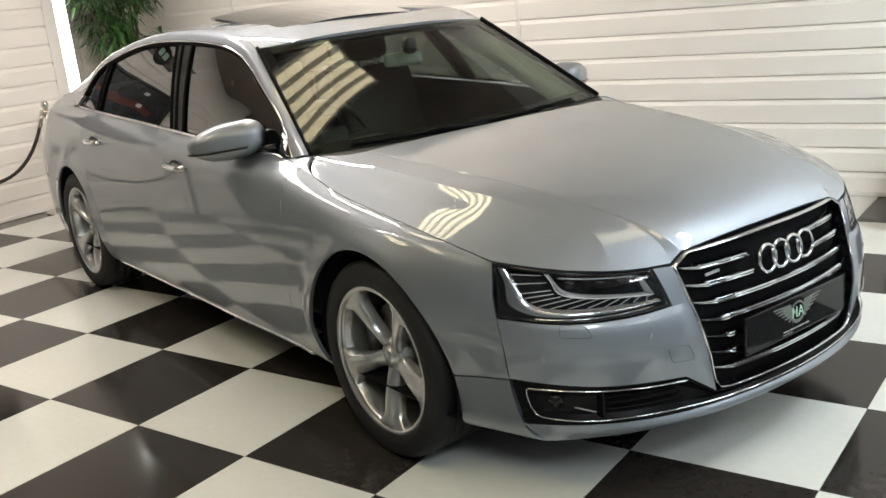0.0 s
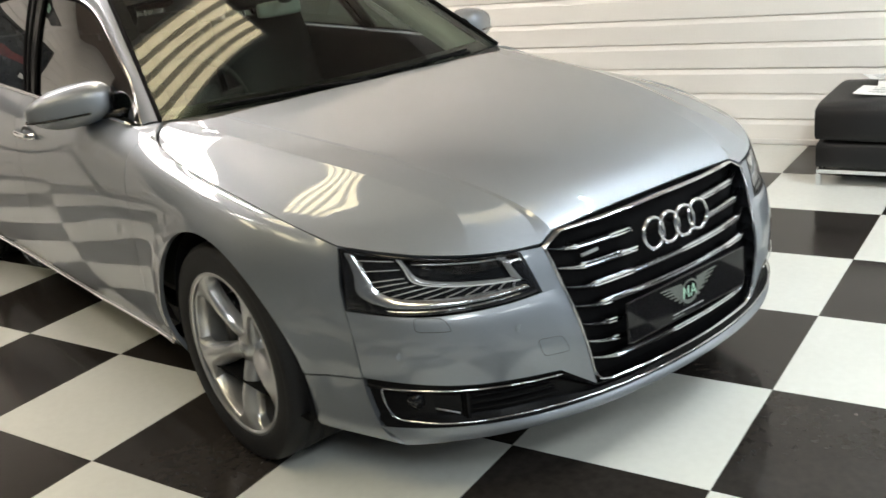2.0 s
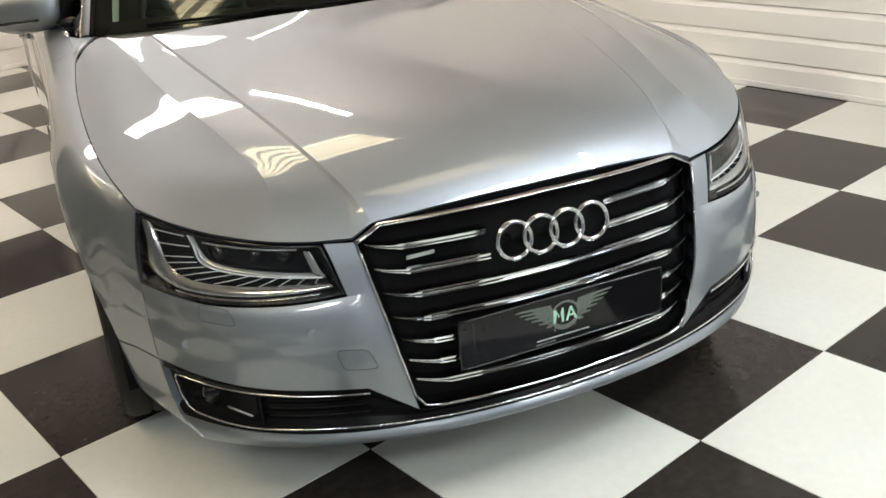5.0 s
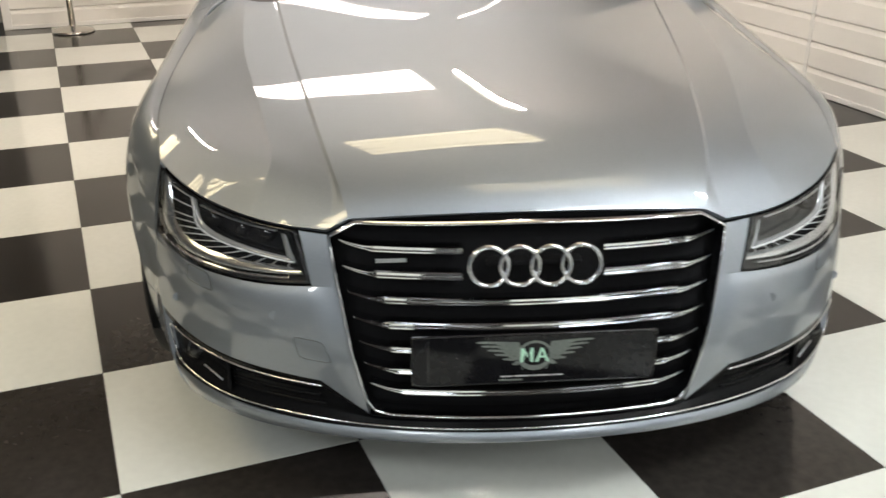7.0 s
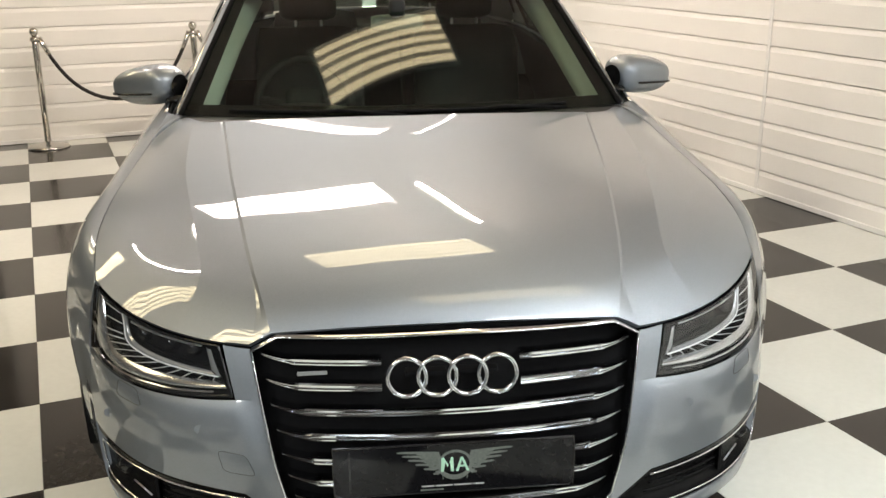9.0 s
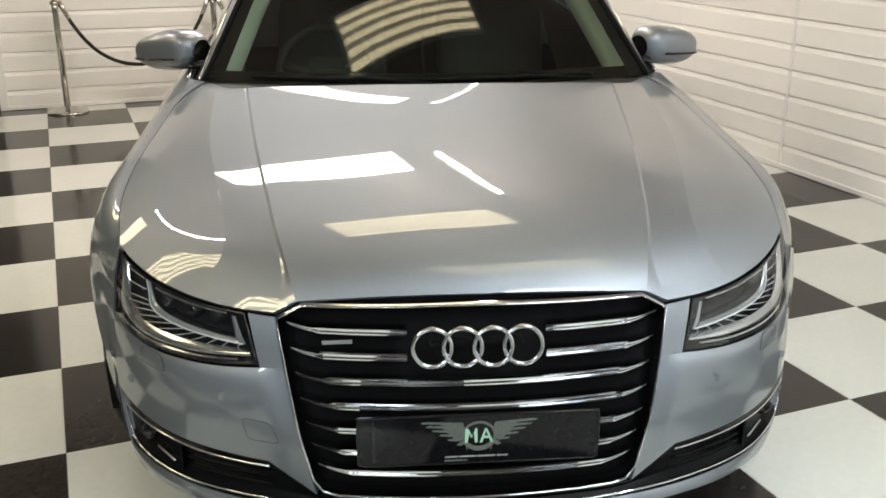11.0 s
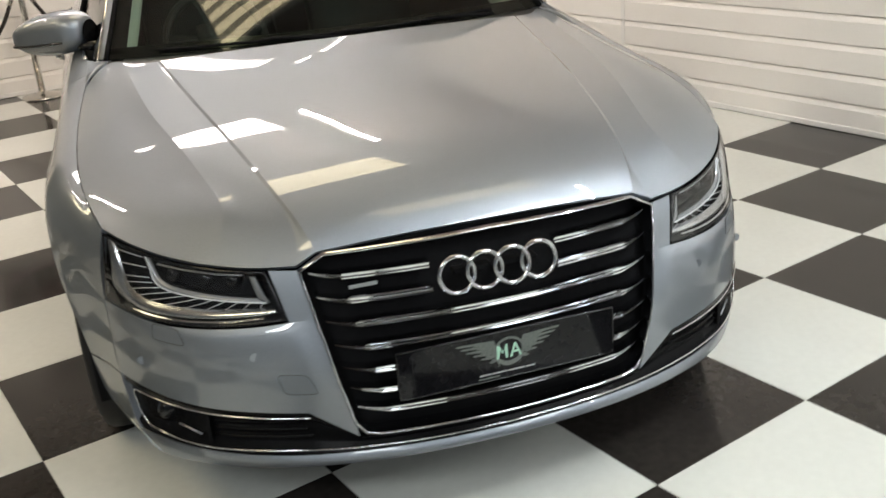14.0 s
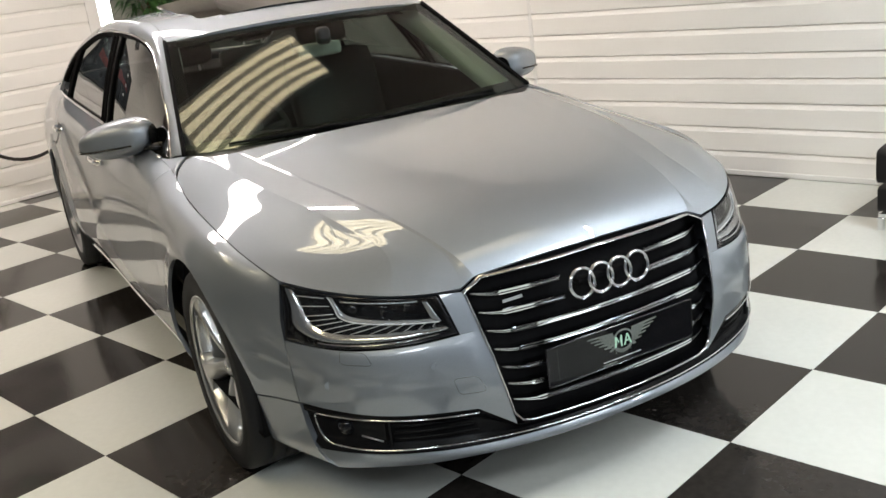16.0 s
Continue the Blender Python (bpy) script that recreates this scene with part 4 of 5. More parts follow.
# ---- grille ----
def inset(poly, d):
    """A closed outline drawn inward by d (outline runs clockwise as seen from the front)."""
    P = np.array(poly, float)
    out = []
    n = len(P)
    for i in range(n):
        a, b, c = P[i - 1], P[i], P[(i + 1) % n]
        t1, t2 = (b - a) / np.linalg.norm(b - a), (c - b) / np.linalg.norm(c - b)
        n1, n2 = np.array((t1[1], -t1[0])), np.array((t2[1], -t2[0]))
        m = n1 + n2
        m /= max(m @ n1, 0.2)
        out.append(b + m * d)
    return np.array(out)


half = np.vstack([along(GRILLE[k:k + 2], max(2, int(math.dist(GRILLE[k], GRILLE[k + 1]) / 0.02)))[:-1] for k in range(len(GRILLE) - 1)])
RINGPTS = np.vstack([half, [GRILLE[-1]], (half * np.array((-1, 1)))[::-1][:-1]])
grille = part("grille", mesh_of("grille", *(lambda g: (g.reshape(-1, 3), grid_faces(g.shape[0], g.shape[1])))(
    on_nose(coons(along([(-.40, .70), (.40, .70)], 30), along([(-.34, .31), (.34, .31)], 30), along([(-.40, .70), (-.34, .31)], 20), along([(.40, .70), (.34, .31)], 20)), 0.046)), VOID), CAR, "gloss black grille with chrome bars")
rows = []
for d, dy in ((0.0, 0.006), (0.0008, -0.003), (0.0022, -0.005), (0.0044, -0.0045), (0.0060, -0.001), (0.0070, 0.005), (0.0074, 0.04)):
    rows.append(on_nose(inset(RINGPTS, d), dy))
n = len(RINGPTS)
vs = np.vstack(rows)
fs = [(r * n + k, r * n + (k + 1) % n, (r + 1) * n + (k + 1) % n, (r + 1) * n + k) for r in range(6) for k in range(n)]
part("grille_surround", mesh_of("grille_surround", vs, fs, DIM_CHROME), grille, "polished chrome grille surround")


def wide(z):
    return float(np.interp(z, [.30, .335, .45, .59, .69], [.330, .342, .368, .394, .410]))


def slat(z, a, b):
    """One bar from a to b: two bright ridges with a dark groove, thinning towards the surround."""
    w = wide(z)
    xs = np.unique(np.r_[np.linspace(a, b, 40), [s * (w - 0.075) for s in (-1, 1) if a < s * (w - 0.075) < b], [s * (w - 0.06) for s in (-1, 1) if a < s * (w - 0.06) < b]])
    prof = [(-0.0085, 0.028), (-0.0085, 0.004), (-0.0065, -0.001), (-0.0035, -0.001), (-0.0015, 0.004), (0.0015, 0.004), (0.0030, -0.002), (0.0065, -0.002), (0.0085, 0.004), (0.0085, 0.028)]
    vs = []
    for x in xs:
        e = min(1.0, max(0.0, (w - abs(x)) / 0.07))
        k = 0.29 + 0.72 * (1 if e > 0.9 else e * 0.6)
        lift = 0.010 * (1 - e) ** 2
        y0 = float(nose(x, z)[0]) + 0.006 + 0.012 * (1 - e)
        vs += [(x, y0 + q, z + lift + p * k) for p, q in prof]
    m = len(prof)
    fs = [(i * m + k, i * m + k + 1, (i + 1) * m + k + 1, (i + 1) * m + k) for i in range(len(xs) - 1) for k in range(m - 1)]
    fs += [tuple(range(m)), tuple((len(xs) - 1) * m + k for k in range(m))[::-1]]
    return mesh_of("slat", vs, fs, DIM_CHROME, smooth=False)


for k in range(7):
    z = 0.3585 + 0.0517 * k
    w = wide(z)
    spans = [(-w, w)]
    if k in (5, 6):
        spans = [(-w, -0.15), (0.15, w)]
    elif k in (1, 2):
        spans = [(-w, -0.235), (0.235, w)]
    for a, b in spans:
        part("slat", slat(z, a, b), grille, "chrome grille bar")
# four interlocked rings
yr = float(nose(0.06, 0.645)[0]) - 0.012
for k in range(4):
    cx = (k - 1.5) * 0.0647
    vs, fs = [], []
    for i in range(56):
        a = 2 * math.pi * i / 56
        for j in range(10):
            b = 2 * math.pi * j / 10
            r = 0.0408 + 0.0052 * math.cos(b)
            vs.append((cx + r * math.cos(a), yr + 0.006 * math.sin(b) + (0.0012 if k % 2 else 0) + 0.14 * r * math.sin(a) + 0.25 * cx * cx, 0.645 + r * math.sin(a)))
    for i in range(56):
        for j in range(10):
            fs.append((i * 10 + j, i * 10 + (j + 1) % 10, ((i + 1) % 56) * 10 + (j + 1) % 10, ((i + 1) % 56) * 10 + j))
    part("emblem_ring", mesh_of("emblem_ring", vs, fs, DIM_CHROME), grille, "chrome ring of the emblem")
for sx in (-1, 1):
    part("emblem_mount", from_bm("emblem_mount", box_bm(0.09, 0.03, 0.012, bevel=0.004, at=(sx * 0.055, yr + 0.03, 0.645)), VOID, smooth=False), grille)

# small bright badge
BADGE = material("badge_grey", (0.42, 0.43, 0.44), 0.3, 0.8, grain=0.05)
badge = from_bm("badge", box_bm(0.064, 0.004, 0.0085, bevel=0.001, at=(-0.298, float(nose(.298, .645)[0]) + 0.014, 0.6435)), BADGE, smooth=False)
part("badge", badge, grille, "small bright badge bar")

# ---- show plate ----
PY, PZ = -0.951, 0.445
plate = part("show_plate", from_bm("show_plate", box_bm(0.524, 0.008, 0.118, bevel=0.003, at=(0, PY, PZ)), PLATE, smooth=False), CAR, "black dealer show plate with a winged badge")
edge_pts = [(x, PY - 0.004, PZ + z) for x, z in ((-.2605, .058), (.2605, .058), (.2605, -.058), (-.2605, -.058))]
v, f = tube(along(edge_pts + edge_pts[:1], 60)[:-1], 0.0022, 6, closed=True)
part("plate_frame", mesh_of("plate_frame", v, f, PIANO), plate, "glossy black plate frame")
# wings of layered feathers and a round badge
for sx in (-1, 1):
    vs, fs = [], []
    for layer, (n, r0, r1, z0, drop) in enumerate(((7, .034, .126, .041, .0085), (5, .032, .084, .036, .0088), (4, .030, .056, .030, .0088))):
        for k in range(n):
            xa, xb = r0 - 0.001 * k, r1 - (r1 - r0) * 0.105 * k - 0.0012 * k * k
            za, zb = PZ + z0 - 0.004 - drop * k, PZ + z0 + 0.002 - drop * 1.05 * k - 0.0004 * k * k
            h, yy, i = 0.0034, PY - 0.0046 - 0.0004 * layer, len(vs)
            row = [(0, 1), (0.4, 1.1), (0.85, 0.9), (0.97, 0.45), (1.0, -0.1), (0.94, -0.7), (0.4, -0.9), (0, -0.9)]
            vs += [(sx * (xa + (xb - xa) * u), yy - 0.0003 * (w > 0), za + (zb - za) * u - 0.006 * math.sin(math.pi * u) * (k / n) + w * h) for u, w in row]
            fs.append(tuple(range(i, i + 8)))
    part("plate_wing", mesh_of("plate_wing", vs, fs, PLATE_GREY, smooth=False), plate, "grey feathered wing on the plate")


def disc(cx, cz, rx, rz, y, n=40):
    return [(cx + rx * math.cos(a), y, cz + rz * math.sin(a)) for a in np.linspace(0, 2 * math.pi, n, endpoint=False)], [tuple(range(n))]


part("plate_roundel", mesh_of("plate_roundel", *disc(0, PZ + 0.008, 0.038, 0.036, PY - 0.0060), PLATE_GREY, smooth=False), plate, "grey round badge")
part("roundel_field", mesh_of("roundel_field", *disc(0, PZ + 0.011, 0.031, 0.027, PY - 0.0064), PLATE, smooth=False), plate, "black badge field")


def flat_poly(name, polys, y, mat, parent, label=""):
    vs, fs = [], []
    for p in polys:
        k = len(vs)
        vs += [(x, y, z) for x, z in p]
        fs.append(tuple(range(k, k + len(p))))
    return part(name, mesh_of(name, vs, fs, mat, smooth=False), parent, label)


c = PZ + 0.0095
flat_poly("plate_emblem", [[(-.031, c - .017), (-.025, c - .017), (-.021, c + .006), (-.0245, c + .018), (-.030, c + .016)], [(-.0245, c + .018), (-.021, c + .006), (-.0165, c - .006), (-.0145, c - .001)],
                           [(-.0145, c - .001), (-.0165, c - .006), (-.011, c + .006), (-.006, c + .018), (-.008, c + .018)], [(-.011, c + .006), (-.009, c - .017), (-.003, c - .017), (-.004, c + .016), (-.006, c + .018)]], PY - 0.0068, PLATE_GREEN, plate, "pale green emblem stroke")
flat_poly("plate_emblem", [[(.001, c - .017), (.007, c - .017), (.017, c + .017), (.012, c + .017)], [(.012, c + .017), (.017, c + .017), (.031, c - .017), (.025, c - .017)], [(.009, c - .007), (.010, c - .002), (.021, c - .002), (.023, c - .007)]], PY - 0.0069, PLATE_GREEN, plate, "pale green emblem stroke")
x = -0.074
for k, w in enumerate((.030, .040, .042, .026)):
    part("text_bar", from_bm("text_bar", box_bm(w - 0.003, 0.0006, 0.0032, at=(x + w / 2, PY - 0.0044, PZ - 0.042)), PLATE_WHITE, smooth=False), plate, "small white line of text")
    x += w
part("text_bar", from_bm("text_bar", box_bm(0.05, 0.0006, 0.0035, at=(-0.05, PY - 0.0044, PZ - 0.051)), PLATE_GREY, smooth=False), plate, "faint grey line of text")
part("plate_mark", from_bm("plate_mark", box_bm(0.004, 0.0016, 0.10, at=(-0.226, PY - 0.0036, PZ)), PIANO, smooth=False), plate)

# ---- lower intakes ----
INTAKE = material("intake_black", (0.0065, 0.0065, 0.007), 0.25, spec=0.10, grain=0.2, grain_size=200)
LOWER = [(0, .294), (.300, .294), (.352, .297), (.456, .370), (.56, .375), (.70, .382), (.843, .402), (.841, .35), (.836, .30), (.822, .263), (.5, .2520), (0, .2490)]
g = on_nose(coons(along(LOWER[:7], 60), along([LOWER[11], LOWER[10], LOWER[9]], 60), along([LOWER[0], LOWER[11]], 10), along(LOWER[6:10], 10)), 0.004)
g[2:-2, :, 1] += 0.030
for sx in (1, -1):
    intake = part("lower_intake", mesh_of("lower_intake", (g * np.array((sx, 1, 1))).reshape(-1, 3), grid_faces(*g.shape[:2], flip=sx < 0), INTAKE), CAR, "black lower intake with a chrome outline")
    line = np.vstack([through_points([(.455, .3605), (.56, .3635), (.70, .370), (.822, .380)], 24), along([(.826, .372), (.822, .335), (.812, .300)], 8), through_points([(.800, .289), (.76, .281), (.60, .276), (.35, .2715), (0.0, .269)], 40)])
    v, f = tube(on_nose(line, -0.003) * np.array((sx, 1, 1)), 0.0023, 8)
    part("intake_trim", mesh_of("intake_trim", v, f, CHROME), intake, "bright chrome outline")
    for k in range(3):
        z = 0.300 + 0.020 * k
        xs = np.linspace(0.45 + 0.012 * k, 0.66, 14)
        v, f = tube([(sx * x, float(nose(x, z)[0]) + 0.022, z) for x in xs], 0.0035, 6)
        part("intake_louvre", mesh_of("intake_louvre", v, f, INTAKE), intake)
    # lamp pod at the outer end
    lx, lz = 0.755, 0.335
    ly = float(nose(lx, lz)[0]) + 0.020
    v, f = lathe([(0, 0.0), (0.018, 0.002), (0.022, 0.006), (0.024, 0.014), (0.024, 0.03)], 24, axis="y")
    part("fog_lamp", mesh_of("fog_lamp", [(p[0] + sx * lx, p[1] + ly, p[2] + lz) for p in v], f, PIANO), intake, "small round lamp")
    v, f = tube([(sx * .735, float(nose(.735, .318)[0]) + 0.010, .318), (sx * .69, float(nose(.69, .300)[0]) + 0.010, .300)], 0.0022, 6)
    part("lamp_blade", mesh_of("lamp_blade", v, f, SATIN), intake)
    part("lamp_divider", from_bm("lamp_divider", box_bm(0.006, 0.03, 0.085, at=(sx * .672, float(nose(.672, .32)[0]) + 0.026, .322)), INTAKE, smooth=False), intake)


# ---- headlamps ----
def lamp_map(s, t):
    """Headlamp face: s from the inner to the outer end, t from the top edge to the bottom edge."""
    T, B = spline(np.linspace(0, 1, 6), LAMP_TOP, s), spline(np.linspace(0, 1, 6), LAMP_LOW, s)
    t = np.atleast_1d(t)[:, None]
    return (1 - t) * T + t * B


def lamp_pts(st, dy, sx):
    st = np.array(st, float)
    return on_nose(lamp_map(st[:, 0], st[:, 1]), dy) * np.array((sx, 1, 1))


def lamp_band(a, b, d0, d1, sx, mat, name, parent, label="", lift=0.0, n=40):
    """A strip between two (s, t) lines at depths d0 and d1 behind the lens."""
    A, B = through_points(a, n), through_points(b, n)
    rows = [lamp_pts(A + (B - A) * q, d0 + (d1 - d0) * q - lift * math.sin(math.pi * q), sx) for q in np.linspace(0, 1, 6)]
    g = np.stack(rows)
    return part(name, mesh_of(name, g.reshape(-1, 3), grid_faces(6, n, flip=sx < 0), mat), parent, label)


for sx in (1, -1):
    ss, tt = np.linspace(0, 1, 40), np.linspace(0, 1, 16)
    st = np.array([(s, t) for t in tt for s in ss])
    back = lamp_pts(st, 0.05, sx).reshape(16, 40, 3)
    lamp = part("headlamp", mesh_of("headlamp", back.reshape(-1, 3), grid_faces(16, 40, flip=sx < 0), PIANO), CAR, "angular LED headlamp with a clear lens and bright fins")
    # dark rim round the lens
    loop = np.vstack([[(s, 0.0) for s in np.linspace(0, 1, 40)], [(1.0, t) for t in np.linspace(0, 1, 12)[1:]], [(s, 1.0) for s in np.linspace(1, 0, 40)[1:]], [(0.0, t) for t in np.linspace(1, 0, 12)[1:-1]]])
    ins = np.array([(0.5 + (s - 0.5) * 0.965, 0.5 + (t - 0.5) * 0.90) for s, t in loop])
    rows = [lamp_pts(loop, 0.002, sx), lamp_pts(loop * 0.5 + ins * 0.5, -0.001, sx), lamp_pts(ins, 0.004, sx), lamp_pts(ins, 0.05, sx)]
    n = len(loop)
    fs = [(r * n + k, r * n + (k + 1) % n, (r + 1) * n + (k + 1) % n, (r + 1) * n + k) for r in range(3) for k in range(n)]
    part("lamp_rim", mesh_of("lamp_rim", np.vstack(rows), fs if sx > 0 else [f[::-1] for f in fs], PIANO), lamp, "gloss black headlamp rim")
    # broad grey reflector sweeping down the outer end and along the bottom
    lamp_band([(0.968, 0.06), (0.935, 0.45), (0.865, 0.82), (0.70, 0.89), (0.40, 0.885), (0.03, 0.86)],
              [(0.890, 0.06), (0.840, 0.42), (0.760, 0.66), (0.66, 0.735), (0.40, 0.755), (0.04, 0.765)], 0.012, 0.026, sx, REFLECTOR, "reflector", lamp, "satin grey reflector band", 0.006)
    lamp_band([(0.74, 0.955), (0.62, 0.965), (0.35, 0.955), (0.10, 0.93)], [(0.74, 0.925), (0.62, 0.93), (0.35, 0.92), (0.10, 0.905)], 0.008, 0.010, sx, CHROME, "bright_strip", lamp, "chrome strip", 0.003)
    # light guide: a broad bent band that closes at the inner end
    low = [(0.700, 0.06), (0.650, 0.26), (0.585, 0.45), (0.45, 0.52), (0.30, 0.56), (0.06, 0.645)]
    lamp_band(low, [(0.668, 0.06), (0.618, 0.25), (0.555, 0.385), (0.43, 0.45), (0.30, 0.49), (0.10, 0.56)], 0.014, 0.020, sx, GUIDE_BAND, "light_guide", lamp, "grey daytime light band", 0.004)
    v, f = tube(lamp_pts(through_points(low, 40), 0.013, sx), 0.0018, 6)
    part("guide_edge", mesh_of("guide_edge", v, f, GUIDE), lamp, "thin bright edge")
    lamp_band([(0.045, 0.66), (0.06, 0.45), (0.075, 0.14)], [(0.095, 0.56), (0.100, 0.40), (0.108, 0.14)], 0.014, 0.020, sx, GUIDE_BAND, "light_guide", lamp, "grey daytime light band", 0.003, 12)
    # fins from the guide out to the reflector
    A = through_points([(0.715, 0.10), (0.665, 0.30), (0.60, 0.47), (0.52, 0.51), (0.40, 0.545), (0.25, 0.585), (0.08, 0.655)], 15)
    B = through_points([(0.882, 0.16), (0.840, 0.40), (0.775, 0.62), (0.68, 0.715), (0.47, 0.745), (0.30, 0.755), (0.10, 0.762)], 15)
    for k in (0, 2, 4, 5, 6, 7, 8, 9, 10, 11, 12, 13, 14):
        P = np.stack([lamp_pts(A[k:k + 1], 0.016, sx)[0], lamp_pts(A[k:k + 1] * 0.5 + B[k:k + 1] * 0.5, 0.021, sx)[0], lamp_pts(B[k:k + 1], 0.024, sx)[0]])
        v, f = tube(P, 0.0011, 6)
        part("fin", mesh_of("fin", v, f, GUIDE), lamp, "bright fin")
    # projector lenses in the dark upper bay
    for s in (0.20, 0.36, 0.52):
        c = lamp_pts([(s, 0.27)], 0.034, sx)[0]
        v, f = lathe([(0, -0.006), (0.010, -0.004), (0.015, 0.002), (0.018, 0.004), (0.018, 0.014)], 20, axis="y")
        part("projector", mesh_of("projector", [c + np.array(p) for p in v], f, PIANO), lamp, "dark projector lens")
    v, f = tube(lamp_pts(through_points([(0.62, 0.13), (0.35, 0.12), (0.14, 0.12)], 20), 0.020, sx), 0.0024, 6)
    part("bay_strip", mesh_of("bay_strip", v, f, SATIN), lamp, "thin satin strip")
    # clear lens
    cover = lamp_pts(st, -0.0005, sx).reshape(16, 40, 3)
    lens = part("lens", facing(mesh_of("lens", cover.reshape(-1, 3), grid_faces(16, 40), LENS), (0, 0.8, 0.5)), lamp, "clear headlamp lens")
    lens.visible_shadow = False

# ---- glasshouse ----
SCREEN_MID = [(0, .4535, .958), (0, .791, 1.184), (0, 1.138, 1.383)]
SCREEN_EDGE = [(.772, .590, .965), (.695, .893, 1.156), (.618, 1.208, 1.348)]


def whole(g):
    """A half sheet and its mirror image as one, x from -edge to +edge."""
    return np.concatenate([g[:, ::-1] * np.array((-1, 1, 1)), g[:, 1:]], 1)


def bowed_screen(nu, nv, share=1.25, power=4):
    """Half a windscreen, its bow tightening towards the pillars."""
    mid, edge = (spline([0, 1, 2], p, np.linspace(0, 2, nv)) for p in (SCREEN_MID, SCREEN_EDGE))
    k = np.linspace(0, 1, nu)[None, :, None]
    bow = share * k**2 + (1 - share) * k**power
    out = mid[:, None] + (edge - mid)[:, None] * bow
    out[..., :1] = edge[:, None, :1] * k
    return out


screen = whole(bowed_screen(20, 26))
windscreen = part("windscreen", facing(mesh_of("windscreen", screen.reshape(-1, 3), grid_faces(26, 39), GLASS), (0, 1.8, 0.6)), CAR, "clear green-tinted windscreen")
# black printed border of the screen
nb = screen.shape[1]
border_low = screen[:3] + np.array((0, 0.004, -0.003))
part("screen_border", mesh_of("screen_border", border_low.reshape(-1, 3), grid_faces(3, nb), PIANO), windscreen, "black lower screen border")
border_top = screen[-3:] + np.array((0, 0.004, -0.003))
part("screen_border", mesh_of("screen_border", border_top.reshape(-1, 3), grid_faces(3, nb), PIANO), windscreen, "black upper screen border")
for e in (0, -1):  # at the pillars, with a rubber bead along the edge
    k = 1 if e == 0 else -2
    band = np.stack([screen[:, e], screen[:, k], screen[:, k] * 0.5 + screen[:, k + (1 if e == 0 else -1)] * 0.5], 1) + np.array((0, 0.004, -0.003))
    part("screen_border", mesh_of("screen_border", band.reshape(-1, 3), grid_faces(26, 3), VOID), windscreen, "black side screen border")
    v, f = tube(screen[:, e] + np.array((0, -0.002, 0.003)), 0.008, 8)
    part("screen_seal", mesh_of("screen_seal", v, f, VOID), windscreen, "black rubber bead along the pillar")

# scuttle and wipers
sc = np.stack([screen[0] + np.array((0, q * -0.09, -0.006 - 0.03 * q)) for q in np.linspace(0, 1, 4)])
part("scuttle", mesh_of("scuttle", sc.reshape(-1, 3), grid_faces(4, nb), BLACK), CAR, "black scuttle panel")
for a, b in ((-0.62, 0.02), (-0.02, 0.55)):
    k = [int(np.argmin(abs(screen[1, :, 0] - q))) for q in (a, b)]
    P = screen[1, min(k):max(k) + 1] + np.array((0, -0.008, 0.001))
    v, f = tube(P, 0.005, 6)
    w = part("wiper", mesh_of("wiper", v, f, VOID), CAR, "black wiper blade")
    arm = [P[-1] + np.array((0.0, -0.02, -0.012)), P[len(P) // 2] + np.array((0.05, -0.012, 0.006)), P[len(P) // 2]]
    v, f = tube(arm, 0.006, 6)
    part("wiper_arm", mesh_of("wiper_arm", v, f, VOID), w)

INNER = [(.772, .590, .967), (.726, .772, 1.082), (.679, .985, 1.207), (.620, 1.215, 1.340), (.592, 1.48, 1.418), (.588, 1.92, 1.442), (.588, 2.37, 1.425), (.60, 2.80, 1.368), (.618, 3.10, 1.302), (.64, 3.42, 1.212), (.662, 3.76, 1.100)]
OUTER = [(.800, .680, .950), (.752, .815, 1.081), (.706, 1.035, 1.207), (.664, 1.25, 1.314), (.668, 1.49, 1.377), (.680, 1.92, 1.399), (.690, 2.33, 1.385), (.716, 2.68, 1.330), (.768, 2.96, 1.232), (.835, 3.16, 1.075), (.752, 3.80, 1.056)]
TS = np.arange(11)
n = 90
q = np.linspace(0, 10, n)
I, O = spline(TS, INNER, q), spline(TS, OUTER, q)
O[-1], I[-1] = OUTER[-1], INNER[-1]
Mid = (I + O) / 2
out = np.stack([Mid[:, 0] * 0.6, np.zeros(n), np.full(n, 0.45)], 1)
out /= np.linalg.norm(out, axis=1)[:, None]
Mid += out * np.interp(q, [0, 1, 4, 8, 10], [0.006, 0.006, 0.016, 0.022, 0.02])[:, None]
rail = spline([0, 1, 2], np.stack([I, Mid, O]).reshape(3, -1), np.linspace(0, 2, 9)).reshape(9, n, 3)
both("roof_rail", panel("roof_rail", [rail], PAINT, outward=(0, 1.8, 0.9), gap=0.001, rim=0.02), "silver roof rail and pillars")

# roof skin
Ir = spline(TS, INNER, np.linspace(3, 7, 50))
crown = np.interp(Ir[:, 1], [1.2, 1.5, 2.0, 2.5, 2.8], [1.372, 1.436, 1.464, 1.452, 1.418])
yc = Ir[:, 1] + np.interp(Ir[:, 1], [1.22, 1.6, 2.5, 2.8], [-0.115, -0.04, 0.03, 0.10])
roof = []
for k in range(50):
    e = Ir[k]
    half_row = [(e[0] * s, yc[k] + (e[1] - yc[k]) * s**2, e[2] + (crown[k] - e[2]) * (1 - s**2.6)) for s in np.linspace(0, 1, 16)]
    roof.append(half_row)
roof = whole(np.array(roof))


def in_hatch(c):
    return abs(c.x) < 0.41 and 1.38 < c.y < 2.02


def off_hatch(p):
    return max(abs(p.x) - 0.41, 1.385 - p.y, p.y - 2.02)


